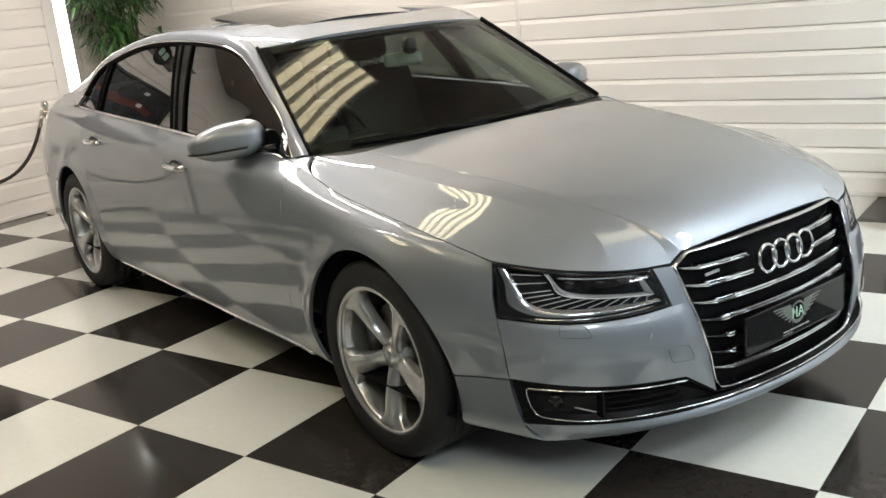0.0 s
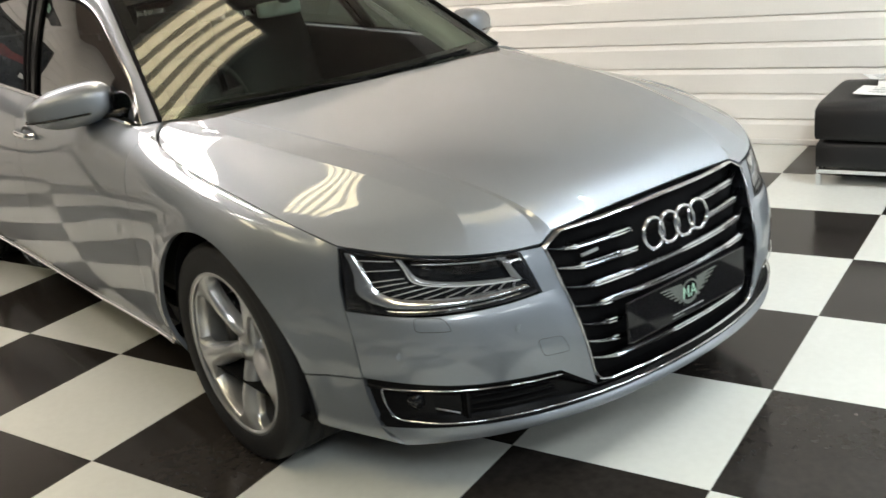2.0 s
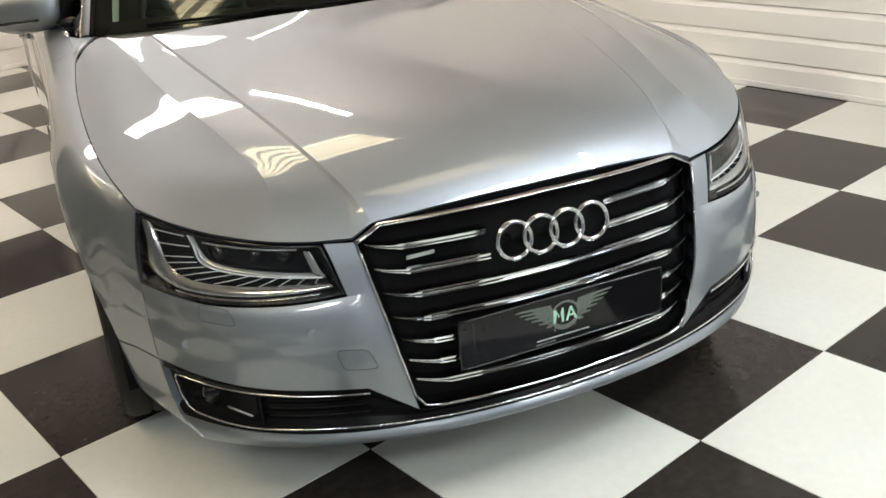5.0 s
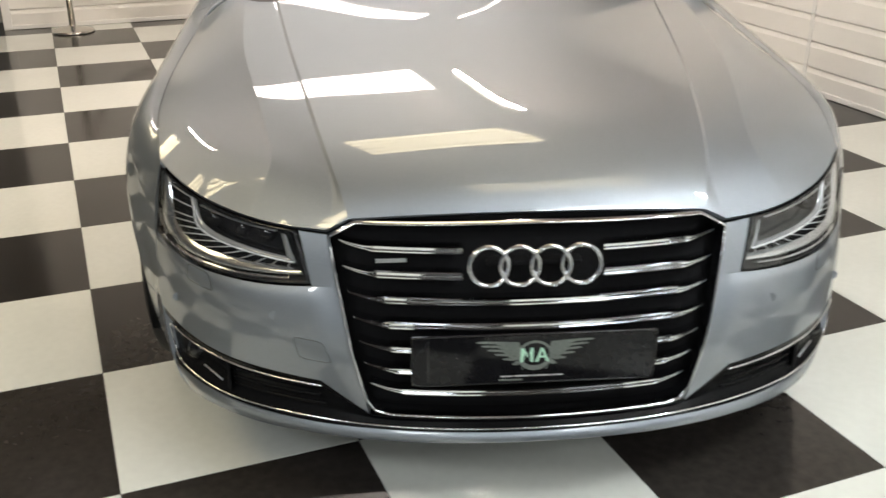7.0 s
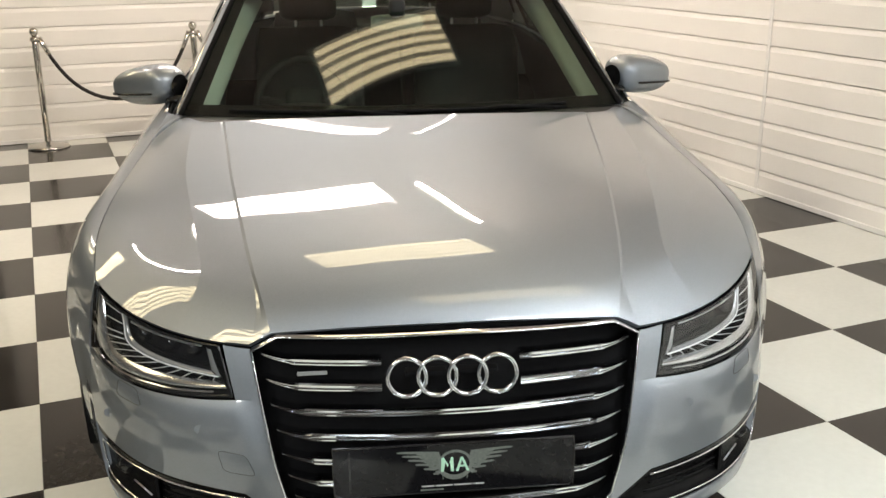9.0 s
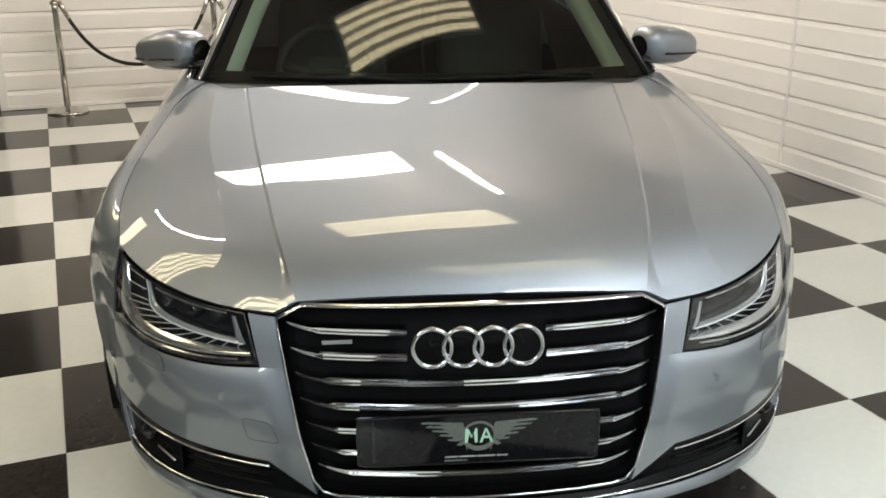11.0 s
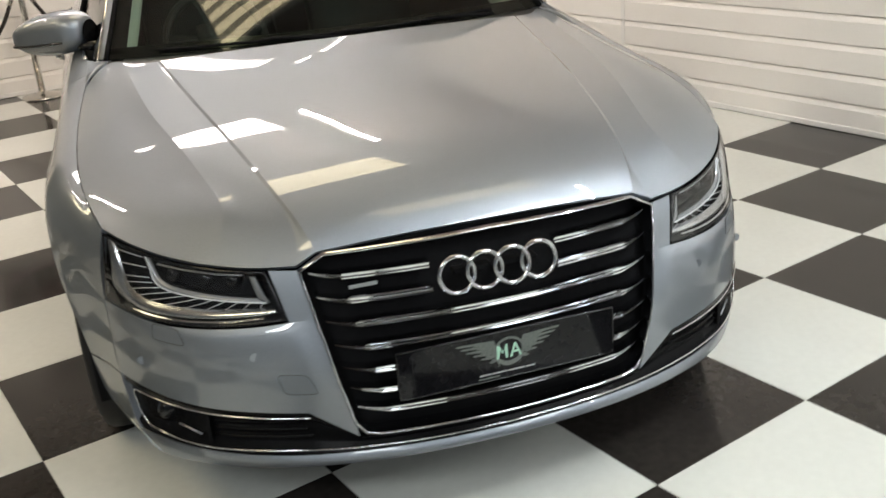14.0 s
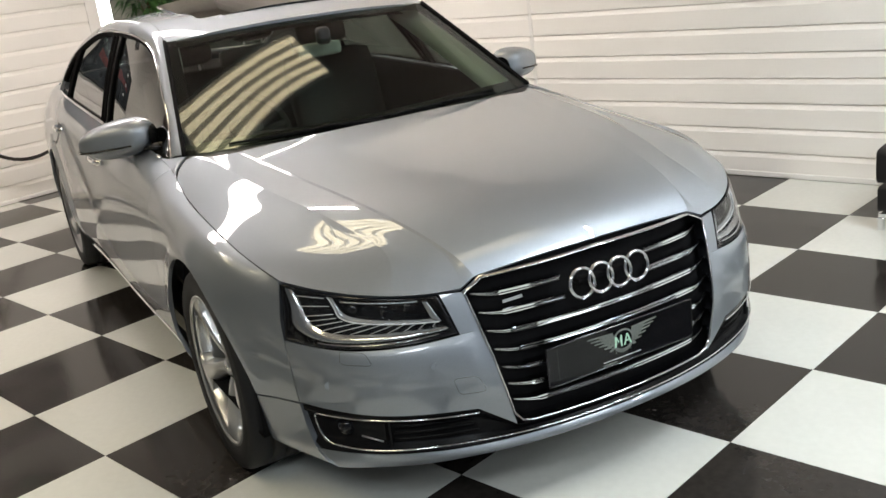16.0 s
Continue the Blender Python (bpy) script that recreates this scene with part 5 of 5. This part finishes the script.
part("roof", panel("roof", [roof], PAINT, outward=(0, 1.8, 0.5), gap=0.001, rim=0.012, clip=(off_hatch,)), CAR, "silver roof with a sunroof opening")
# tilted sunroof panel
hx, hy = np.linspace(-0.43, 0.43, 18), np.linspace(1.36, 2.05, 14)
hatch = np.array([[(x, y, float(np.interp(y, [1.36, 1.7, 2.05], [1.432, 1.478, 1.512])) - 0.055 * (x / 0.43) ** 2 * 0.55) for x in hx] for y in hy])
part("sunroof_panel", panel("sunroof_panel", [hatch], material("tinted_roof_glass", (0.012, 0.012, 0.012), 0.05, coat=1.0), outward=(0, 1.7, 1.0), gap=0, rim=0.012), CAR, "dark glass sunroof panel tilted up at the back")
hole = np.array([[(x, y, float(np.interp(y, [1.36, 1.7, 2.05], [1.405, 1.425, 1.425]))) for x in (-0.42, 0.42)] for y in (1.36, 1.7, 2.05)])
part("sunroof_tray", mesh_of("sunroof_tray", hole.reshape(-1, 3), grid_faces(3, 2), BLACK), CAR, "black sunroof tray")

# rear screen, boot lid and tail
Ib = spline(TS, INNER, np.linspace(7, 10, 24))
rear = []
for k in range(24):
    e = Ib[k]
    t = k / 23
    cz = 1.418 + (1.115 - 1.418) * t
    cy = 2.90 + (3.90 - 2.90) * t
    rear.append([(e[0] * s, cy + (e[1] - cy) * s**2, cz + (e[2] - cz) * s**2.2) for s in np.linspace(0, 1, 12)])
rear = whole(np.array(rear))
part("rear_screen", facing(mesh_of("rear_screen", rear.reshape(-1, 3), grid_faces(24, 23), PRIVACY), (0, 2.0, 0.6)), CAR, "dark tinted rear screen")
tail = []
L0r = spline(STATION, LINES[0], np.linspace(3.80, 4.20, 10))
for k in range(10):
    t = k / 9
    e = L0r[k]
    tail.append([(e[0] * s, (3.90 + 0.36 * t) + (e[1] - (3.90 + 0.36 * t)) * s**2, 1.112 - 0.03 * t + (e[2] - (1.112 - 0.03 * t)) * s**3) for s in np.linspace(0, 1, 14)])
part("boot_lid", panel("boot_lid", [whole(np.array(tail))], PAINT, outward=(0, 3.9, 0.6)), CAR, "silver boot lid")
endc = flank([4.20], np.linspace(0, 6, 30))[:, 0]
tailp = np.array([[(p[0] * s, p[1] + 0.10 * (1 - s**2), p[2] + (0.065 * (1 - s**2) if j == 0 else 0)) for s in np.linspace(0, 1, 14)] for j, p in enumerate(endc)])
part("rear_bumper", panel("rear_bumper", [whole(tailp)], PAINT, outward=(0, 3.0, 0.6)), CAR, "silver tail and rear bumper")
RED = material("red_lamp_lens", (0.25, 0.012, 0.012), 0.12, coat=1.0)
for sx in (1, -1):
    g = flank(steps(3.98, 4.19, 0.02), steps(0.9, 2.0, 0.12)) + np.array((0.004, 0.004, 0))
    part("tail_lamp", mesh_of("tail_lamp", (g * np.array((sx, 1, 1))).reshape(-1, 3), grid_faces(*g.shape[:2], flip=sx < 0), RED), CAR, "red tail lamp")

# side windows between belt and roof rail
def belt(y):
    return spline(STATION, LINES[0], y)


ys_o = O[:, 1]
def arc(y):
    lim = np.searchsorted(q, 9.0)
    return np.stack([np.interp(y, ys_o[:lim], O[:lim, c]) for c in range(3)], 1)


def window(y0, y1, n=24, top0=None, top1=None):
    ys = np.linspace(y0, y1, n)
    B, A = belt(ys), arc(np.linspace(y0 if top0 is None else top0, y1 if top1 is None else top1, n))
    ahead = np.clip((1.70 - ys) / 0.45, 0, 1)
    B = B + np.array((-0.014, 0, 0.006))
    B[:, 0] -= 0.016 * ahead
    A = A + np.array((-0.014, 0, -0.004))
    A[:, 0] += 0.011 * ahead
    rows = []
    for t in np.linspace(0, 1, 12):
        r = B + (A - B) * t
        r[:, 0] += (0.010 + 0.010 * ahead) * math.sin(math.pi * t) * np.clip((A[:, 2] - B[:, 2]) / 0.35, 0, 1)
        rows.append(r)
    return np.stack(rows)


for doors, y0, y1, top0, top1, nm in ((front_door, 0.74, 1.585, 0.74, 1.745, "door_glass"), (rear_door, 1.705, 2.735, 1.915, 2.735, "door_glass"), (rear_door, 2.775, 3.12, 2.775, 3.12, "quarter_glass")):
    g = window(y0, y1, 24, top0, top1)
    me = facing(mesh_of(nm, g.reshape(-1, 3), grid_faces(12, 24), DOORGLASS if y0 < 1 else PRIVACY), (0, 1.8, 0.9))
    for d, m_ in zip(doors, (me, mirrored(me))):
        part(nm, m_, d, "clear green-tinted side window" if y0 < 1 else "dark tinted side window")
COVER = material("black_pillar_cover", (0.006, 0.006, 0.007), 0.2, spec=0.2, grain=0.1)
for y0, y1, top0, top1 in ((1.58, 1.71, 1.74, 1.92), (2.73, 2.78, 2.73, 2.78)):
    g = window(y0, y1, 6, top0, top1) + np.array((0.006, 0, 0))
    me = panel("pillar_cover", [g], COVER, outward=(0, 1.8, 0.9), gap=0, rim=0.01)
    both("pillar_cover", me, "gloss black door pillar cover")
    for col in (0, 3, 5) if y0 < 2 else (0, 5):
        v, f = tube(g[:, col] + np.array((0.002, 0, 0)), 0.0065, 6)
        both("window_seal", mesh_of("window_seal", v, f, VOID), "black rubber window seal")
g = window(0.685, 0.76, 6) + np.array((0.008, 0, 0))
both("mirror_quarter", panel("mirror_quarter", [g], PIANO, outward=(0, 1.8, 0.9), gap=0, rim=0.01), "black triangle at the mirror")
# bright window surround
ys = np.linspace(0.69, 3.14, 70)
lowline = belt(ys) + np.array((0.003, 0, 0.004))
v, f = tube(lowline, 0.0075, 8)
both("belt_trim", mesh_of("belt_trim", v, f, CHROME), "chrome window strip")
v, f = tube(O[:np.searchsorted(q, 9.0)] + np.array((0.003, 0, -0.003)), 0.0045, 8)
both("window_trim", mesh_of("window_trim", v, f, CHROME), "chrome window surround")
lip = O[(q > 0.6) & (q < 8.6)]
v, f = tube(lip + np.array((-0.004, 0, -0.017)), 0.0115, 8)
both("frame_seal", mesh_of("frame_seal", v, f, VOID), "black rubber door frame seal")

# ---- door mirrors and handles ----
for sx, door in ((1, front_door[0]), (-1, front_door[1])):
    bm = bmesh.new()
    bmesh.ops.create_uvsphere(bm, u_segments=40, v_segments=24, radius=1)
    for vtx in bm.verts:
        p = vtx.co.copy()
        def se(a, e):
            return math.copysign(abs(a) ** e, a)
        x, y, z = se(p.x, 0.60 if p.x > 0 else 0.42), se(p.y, 0.80), se(p.z, 0.62 if p.z > 0 else 0.70)
        outer = max(0.0, (x + 0.45) / 1.45)
        high = 0.078 * (1 - 0.50 * outer**2.2) * (1 - 0.20 * max(0.0, -x) ** 4) if z > 0 else 0.072 * (1 - 0.55 * max(0.0, x) ** 2) * (1 - 0.35 * max(0.0, -x) ** 3)
        vtx.co = Vector((0.154 * x, 0.090 * y * (1 if y < 0 else 0.75) * (1 - 0.18 * max(0.0, x) ** 3), high * z - 0.010 * x))
        if vtx.co.y > 0.058:
            vtx.co.y = 0.058
    me = from_bm("mirror_housing", bm, PAINT)
    mm = pose(sx * 0.938, 0.950, 1.021, 0, 0, 0) @ Matrix.Diagonal((sx, 1, 1, 1)) @ pose(0, 0, 0, 0, 0, 34)
    if sx < 0:
        me.flip_normals()
    h = part("door_mirror", me, door, "silver door mirror housing", mm)
    P = [(0.1545 * se(math.cos(a), 0.60), -0.0905 * se(math.sin(a), 0.80) * (1 - 0.18 * max(0.0, se(math.cos(a), 0.60)) ** 3) - 0.0005, -0.024 - 0.010 * se(math.cos(a), 0.60)) for a in np.linspace(0.05, 2.0, 60)]
    v, f = tube(P, 0.0042, 6)
    part("indicator_strip", mesh_of("indicator_strip", v, f, PIANO), h, "dark indicator strip")
    face = [(0.136 * math.cos(a), 0.0592, 0.058 * math.sin(a) + 0.002) for a in np.linspace(0, 2 * math.pi, 32, endpoint=False)]
    part("mirror_glass", mesh_of("mirror_glass", face, [tuple(range(32))], material("mirror_silver", (0.8, 0.8, 0.8), 0.02, 1.0), smooth=False), h, "mirror glass")
    cheek = [(-0.1556, 0.044 * math.cos(a) - 0.004, 0.045 * math.sin(a) + 0.004) for a in np.linspace(0, 2 * math.pi, 28, endpoint=False)]
    part("mirror_cheek", mesh_of("mirror_cheek", cheek, [tuple(range(28))], PIANO, smooth=False), h, "black inner end of the mirror")
    foot = [(sx * 0.80, 0.80, 0.985), (sx * 0.835, 0.85, 0.982), (sx * 0.885, 0.92, 0.985)]
    v, f = tube(foot, [0.030, 0.026, 0.030], 12, flat=0.55)
    part("mirror_foot", mesh_of("mirror_foot", v, f, PIANO), door, "black mirror foot")

for y, doors in ((1.50, front_door), (2.62, rear_door)):
    base = flank([y], [1.55])[0, 0]
    for d, sx in zip(doors, (1, -1)):
        P = [(sx * (base[0] + o), y + dy, base[2] + 0.004) for dy, o in ((-0.105, 0.002), (-0.085, 0.020), (-0.05, 0.027), (0.05, 0.027), (0.085, 0.020), (0.105, 0.002))]
        v, f = tube(through_points(P, 24), 0.0105, 10, flat=1.25)
        hd = part("door_handle", mesh_of("door_handle", v, f, CHROME), d, "chrome bar door handle")
        # shallow black disc gives the shade of the handle's hollow by colour
        vs, fs = lathe([(0, 0.0), (0.8, 0.0), (1.0, 0.004)], 28, axis="x")
        part("handle_cup_shade", mesh_of("handle_cup_shade", [(sx * (base[0] + 0.0008 - 0.004 + p[0]), y + 0.075 * p[1], base[2] + 0.034 * p[2]) for p in vs], fs, BLACK), hd, "black disc for the shade in the cup behind the handle")

# ---- wheels ----
def tyre_mesh(sx):
    pr = [(0.255, -0.122), (0.272, -0.126), (0.310, -0.127), (0.332, -0.120), (0.343, -0.105), (0.3455, -0.085), (0.3455, -0.055), (0.339, -0.052), (0.339, -0.046), (0.346, -0.043), (0.3465, -0.005), (0.339, -0.003), (0.339, 0.003), (0.3465, 0.005),
          (0.346, 0.043), (0.339, 0.046), (0.339, 0.052), (0.3455, 0.055), (0.3455, 0.085), (0.343, 0.105), (0.332, 0.120), (0.322, 0.1255), (0.318, 0.1245), (0.310, 0.127), (0.285, 0.1275), (0.272, 0.126), (0.262, 0.1225), (0.255, 0.118)]
    v, f = lathe([(r, h * sx) for r, h in pr], 72, axis="x")
    if sx < 0:
        f = [q[::-1] for q in f]
    return mesh_of("tyre", v, [q[::-1] for q in f], RUBBER)


def rim_mesh(sx):
    pr = [(0.225, -0.11), (0.232, -0.02), (0.236, 0.06), (0.240, 0.100), (0.246, 0.108), (0.254, 0.110), (0.2585, 0.114), (0.2600, 0.119), (0.2580, 0.122), (0.2500, 0.1215), (0.2450, 0.116)]
    v, f = lathe([(r, h * sx) for r, h in pr], 72, axis="x")
    return mesh_of("wheel", v, f, ALLOY)


def spoke_mesh(sx):
    """One broad arm: two raised edges with a valley between, deepening to the hub."""
    vs, fs = [], []
    rs = np.linspace(0.040, 0.247, 22)
    cols = [(-1.0, -0.040), (-0.97, -0.012), (-0.88, -0.003), (-0.70, 0.002), (-0.35, 0.003), (0.0, 0.002), (0.35, -0.002), (0.70, -0.007), (0.90, -0.012), (0.98, -0.018), (1.0, -0.040)]
    for r in rs:
        w = float(spline([0.04, 0.075, 0.13, 0.185, 0.225, 0.247], [0.030, 0.0285, 0.0325, 0.039, 0.054, 0.082], r)[0])
        h = float(np.interp(r, [0.04, 0.07, 0.14, 0.22, 0.247], [0.068, 0.080, 0.098, 0.111, 0.113]))
        valley = float(np.interp(r, [0.04, 0.10, 0.20, 0.247], [0.9, 1.5, 1.2, 0.4]))
        for c, d in cols:
            a = math.atan2(c * w, r)
            rr = r / math.cos(a) if r < 0.2 else r
            vs.append((sx * (h + (d * valley if d > -0.02 else d)), rr * math.sin(a), rr * math.cos(a)))
    m = len(cols)
    for i in range(len(rs) - 1):
        for k in range(m - 1):
            fs.append((i * m + k, i * m + k + 1, (i + 1) * m + k + 1, (i + 1) * m + k))
    me = mesh_of("spoke", vs, fs, ALLOY)
    bm = bmesh.new()
    bm.from_mesh(me)
    bmesh.ops.recalc_face_normals(bm, faces=bm.faces[:])
    if sum(fc.normal.x for fc in bm.faces) * sx < 0:
        bmesh.ops.reverse_faces(bm, faces=bm.faces[:])
    bm.to_mesh(me)
    bm.free()
    return me


for ax, axle in enumerate(AXLES):
    for sx in (1, -1):
        base = pose(sx * 0.825, axle, WHEEL_Z)
        w = part("wheel", rim_mesh(sx), CAR, "silver five-spoke alloy wheel", base)
        part("tyre", tyre_mesh(sx), w, "black low-profile tyre")
        sp = spoke_mesh(sx)
        for k in range(5):
            sharp(part("spoke", sp, w, "broad silver spoke", pose(0, 0, 0, 72 * k + (33 if ax == 0 else 20), 0, 0)), 25)
        v, f = lathe([(0.0, 0.078), (0.024, 0.078), (0.030, 0.0765), (0.034, 0.070), (0.046, 0.066), (0.060, 0.060), (0.070, 0.04), (0.075, 0.0)], 36, axis="x")
        part("hub", mesh_of("hub", [(sx * p[0], p[1], p[2]) for p in v], f, ALLOY), w, "wheel hub")
        v, f = lathe([(0.0, 0.0815), (0.026, 0.0805), (0.029, 0.077)], 28, axis="x")
        part("hub_cap", mesh_of("hub_cap", [(sx * p[0], p[1], p[2]) for p in v], f, SATIN), w, "round hub cap")
        for k in range(4):
            vs, fs = [], []
            for i in range(18):
                a = 2 * math.pi * i / 18
                for j in range(5):
                    b_ = 2 * math.pi * j / 5
                    r = 0.0052 + 0.0009 * math.cos(b_)
                    vs.append((sx * (0.0825 + 0.0009 * math.sin(b_)), (k - 1.5) * 0.0078 + r * math.cos(a), r * math.sin(a)))
            for i in range(18):
                for j in range(5):
                    fs.append((i * 5 + j, i * 5 + (j + 1) % 5, ((i + 1) % 18) * 5 + (j + 1) % 5, ((i + 1) % 18) * 5 + j))
            part("cap_ring", mesh_of("cap_ring", vs, fs, CHROME), w)
        for k in range(5):
            a = math.radians(72 * k + 36 + (33 if ax == 0 else 20))
            v, f = lathe([(0, 0.066), (0.0065, 0.066), (0.008, 0.063), (0.008, 0.05)], 10, axis="x")
            part("wheel_bolt", mesh_of("wheel_bolt", [(sx * p[0], p[1] + 0.048 * math.sin(a), p[2] + 0.048 * math.cos(a)) for p in v], f, SATIN), w)
        v, f = lathe([(0.05, 0.012), (0.175, 0.012), (0.178, 0.008), (0.178, -0.014), (0.05, -0.014)], 48, axis="x")
        part("brake_disc", mesh_of("brake_disc", [(sx * p[0], p[1], p[2]) for p in v], f, DISC), w, "iron brake disc")
        part("brake_caliper", from_bm("brake_caliper", box_bm(0.07, 0.09, 0.20, bevel=0.02, at=(sx * 0.005, 0.155 if ax == 0 else -0.155, 0.02)), BLACK), w, "dark brake caliper")
        # inner liner of the arch
        pr = [(ARCH + 0.004, 0.10), (ARCH + 0.004, -0.20), (0.30, -0.24), (0.0, -0.24)]
        v, f = lathe(pr, 48, axis="x")
        vs = [(sx * (0.825 + p[0]), axle + p[1], max(WHEEL_Z + p[2], 0.245)) for p in v]
        part("arch_liner", mesh_of("arch_liner", vs, f, VOID), CAR, "black wheel-arch liner")

# ---- underside, so that no light comes up through the body ----
part("underbody", from_bm("underbody", box_bm(1.50, 4.45, 0.03, bevel=0.01, at=(0, 1.72, 0.225)), VOID), CAR, "dark underbody")
part("bulkhead", from_bm("bulkhead", box_bm(1.45, 0.04, 0.62, at=(0, 0.50, 0.55)), VOID, smooth=False), CAR, "dark bulkhead")

# ---- cabin ----
def rounded(sx, sy, sz, at, r=0.03, bulge=0.0):
    bm = box_bm(sx, sy, sz, at=at)
    bmesh.ops.subdivide_edges(bm, edges=bm.edges[:], cuts=4, use_grid_fill=True)
    c, h = Vector(at), Vector((sx / 2, sy / 2, sz / 2))
    for v in bm.verts:
        d = v.co - c
        qd = Vector([max(-(hh - r), min(hh - r, dd)) for dd, hh in zip(d, h)])
        off = d - qd
        if off.length > 1e-6:
            v.co = c + qd + off.normalized() * r
    return bm


dash = []
for x in np.linspace(-0.72, 0.72, 24):
    hood_b = 0.030 * math.exp(-((x + 0.37) / 0.16) ** 2)
    dash.append([(x, 0.44, 0.90), (x, 0.56, 0.928), (x, 0.74, 0.932 + hood_b * 0.6), (x, 0.86, 0.925 + hood_b), (x, 0.93, 0.895 + hood_b), (x, 0.96, 0.83), (x, 0.93, 0.72), (x, 0.90, 0.60)])
dash = np.array(dash)
part("dashboard", mesh_of("dashboard", dash.reshape(-1, 3), grid_faces(24, 8), TRIM_DARK), CAR, "dark leather dashboard")
wc = np.array((-0.37, 1.08, 0.915))
turn = Matrix.Rotation(math.radians(62), 3, "X")
ringp = [wc + np.array(turn @ Vector((0.185 * math.cos(a), 0.185 * math.sin(a), 0))) for a in np.linspace(0, 2 * math.pi, 48, endpoint=False)]
v, f = tube(ringp, 0.0165, 10, closed=True)
sw = part("steering_wheel", mesh_of("steering_wheel", v, f, TRIM_DARK), CAR, "dark leather steering wheel on the right-hand side")
part("wheel_boss", from_bm("wheel_boss", rounded(0.15, 0.13, 0.05, (0, 0, 0), 0.022), TRIM_DARK), sw, "", Matrix.Translation(wc) @ turn.to_4x4())
for sx in (1, -1):
    v, f = tube([wc + np.array(turn @ Vector((sx * 0.05, 0, 0))), wc + np.array(turn @ Vector((sx * 0.175, 0.02, 0)))], 0.018, 8)
    part("wheel_spoke", mesh_of("wheel_spoke", v, f, TRIM_DARK), sw)
v, f = tube([wc + np.array(turn @ Vector((0, -0.05, 0))), wc + np.array(turn @ Vector((0, -0.175, 0)))], 0.014, 8)
part("wheel_spoke", mesh_of("wheel_spoke", v, f, TRIM_DARK), sw)


def seat(x, y, rear_seat=False):
    s = part("seat", from_bm("seat", rounded(0.52, 0.54, 0.22, (x, y, 0.50), 0.07), TRIM_DARK), CAR, "dark leather seat")
    lean = pose(x, y + 0.22, 0.55, -16, 0, 0)
    part("backrest", from_bm("backrest", rounded(0.50, 0.15, 0.62, (0, 0, 0.31), 0.06), TRIM_DARK), s, "", lean)
    part("headrest", from_bm("headrest", rounded(0.27, 0.10, 0.17, (0, -0.01, 0.735), 0.045), TRIM_DARK), s, "", lean)
    for p in (-0.06, 0.06):
        v, f = tube([(p, 0, 0.58), (p, 0, 0.70)], 0.006, 8)
        part("headrest_post", mesh_of("headrest_post", v, f, SATIN), s, "", lean)


for x in (-0.37, 0.37):
    seat(x, 1.52)
    seat(x, 2.72)
part("centre_console", from_bm("centre_console", rounded(0.22, 1.0, 0.30, (0, 1.35, 0.52), 0.05), TRIM_DARK), CAR, "dark centre console")
part("cabin_floor", from_bm("cabin_floor", box_bm(1.5, 2.7, 0.02, at=(0, 1.85, 0.30)), TRIM_DARK, smooth=False), CAR, "dark cabin carpet")
part("parcel_shelf", from_bm("parcel_shelf", box_bm(1.30, 0.85, 0.03, at=(0, 3.42, 1.03)), TRIM_DARK, smooth=False), CAR, "dark parcel shelf")
part("seat_bulkhead", from_bm("seat_bulkhead", box_bm(1.40, 0.03, 0.70, at=(0, 3.10, 0.70)), TRIM_DARK, smooth=False), CAR)
for sx in (1, -1):
    g = flank(steps(0.60, 3.10, 0.1), np.linspace(0, 5, 14)) - np.array((0.075, 0, 0))
    g[0, :, 0] -= 0.0
    part("door_lining", mesh_of("door_lining", (g * np.array((sx, 1, 1))).reshape(-1, 3), grid_faces(*g.shape[:2], flip=sx > 0), TRIM_DARK), CAR, "dark door lining")
    qp = np.linspace(0.20, 3.3, 24)
    pi = spline(TS, INNER, qp)
    pil = np.stack([pi + np.array(o) for o in ((-0.030, 0.020, -0.018), (-0.060, 0.045, -0.028), (-0.078, 0.075, -0.040), (-0.084, 0.115, -0.052), (-0.078, 0.165, -0.062))])
    part("pillar_trim", mesh_of("pillar_trim", (pil * np.array((sx, 1, 1))).reshape(-1, 3), grid_faces(5, 24, flip=sx > 0), TRIM_PALE), CAR, "pale inner pillar trim")
head = roof[:, 2:-2] * np.array((0.98, 1, 1)) + np.array((0, 0.03, -0.045))
part("headlining", panel("headlining", [head], CABIN_GREY, keep=lambda c: not in_hatch(c), gap=0, rim=0), CAR, "dark grey headlining")
MIRROR_BACK = material("mirror_back_grey", (0.26, 0.28, 0.26), 0.5, grain=0.05)
part("rear_view_mirror", from_bm("rear_view_mirror", rounded(0.20, 0.035, 0.062, (0, 1.03, 1.228), 0.017), MIRROR_BACK), CAR, "rear-view mirror")
part("mirror_stalk", from_bm("mirror_stalk", rounded(0.062, 0.05, 0.075, (0, 0.968, 1.287), 0.02), TRIM_DARK), CAR, "black mirror stalk and sensor box")
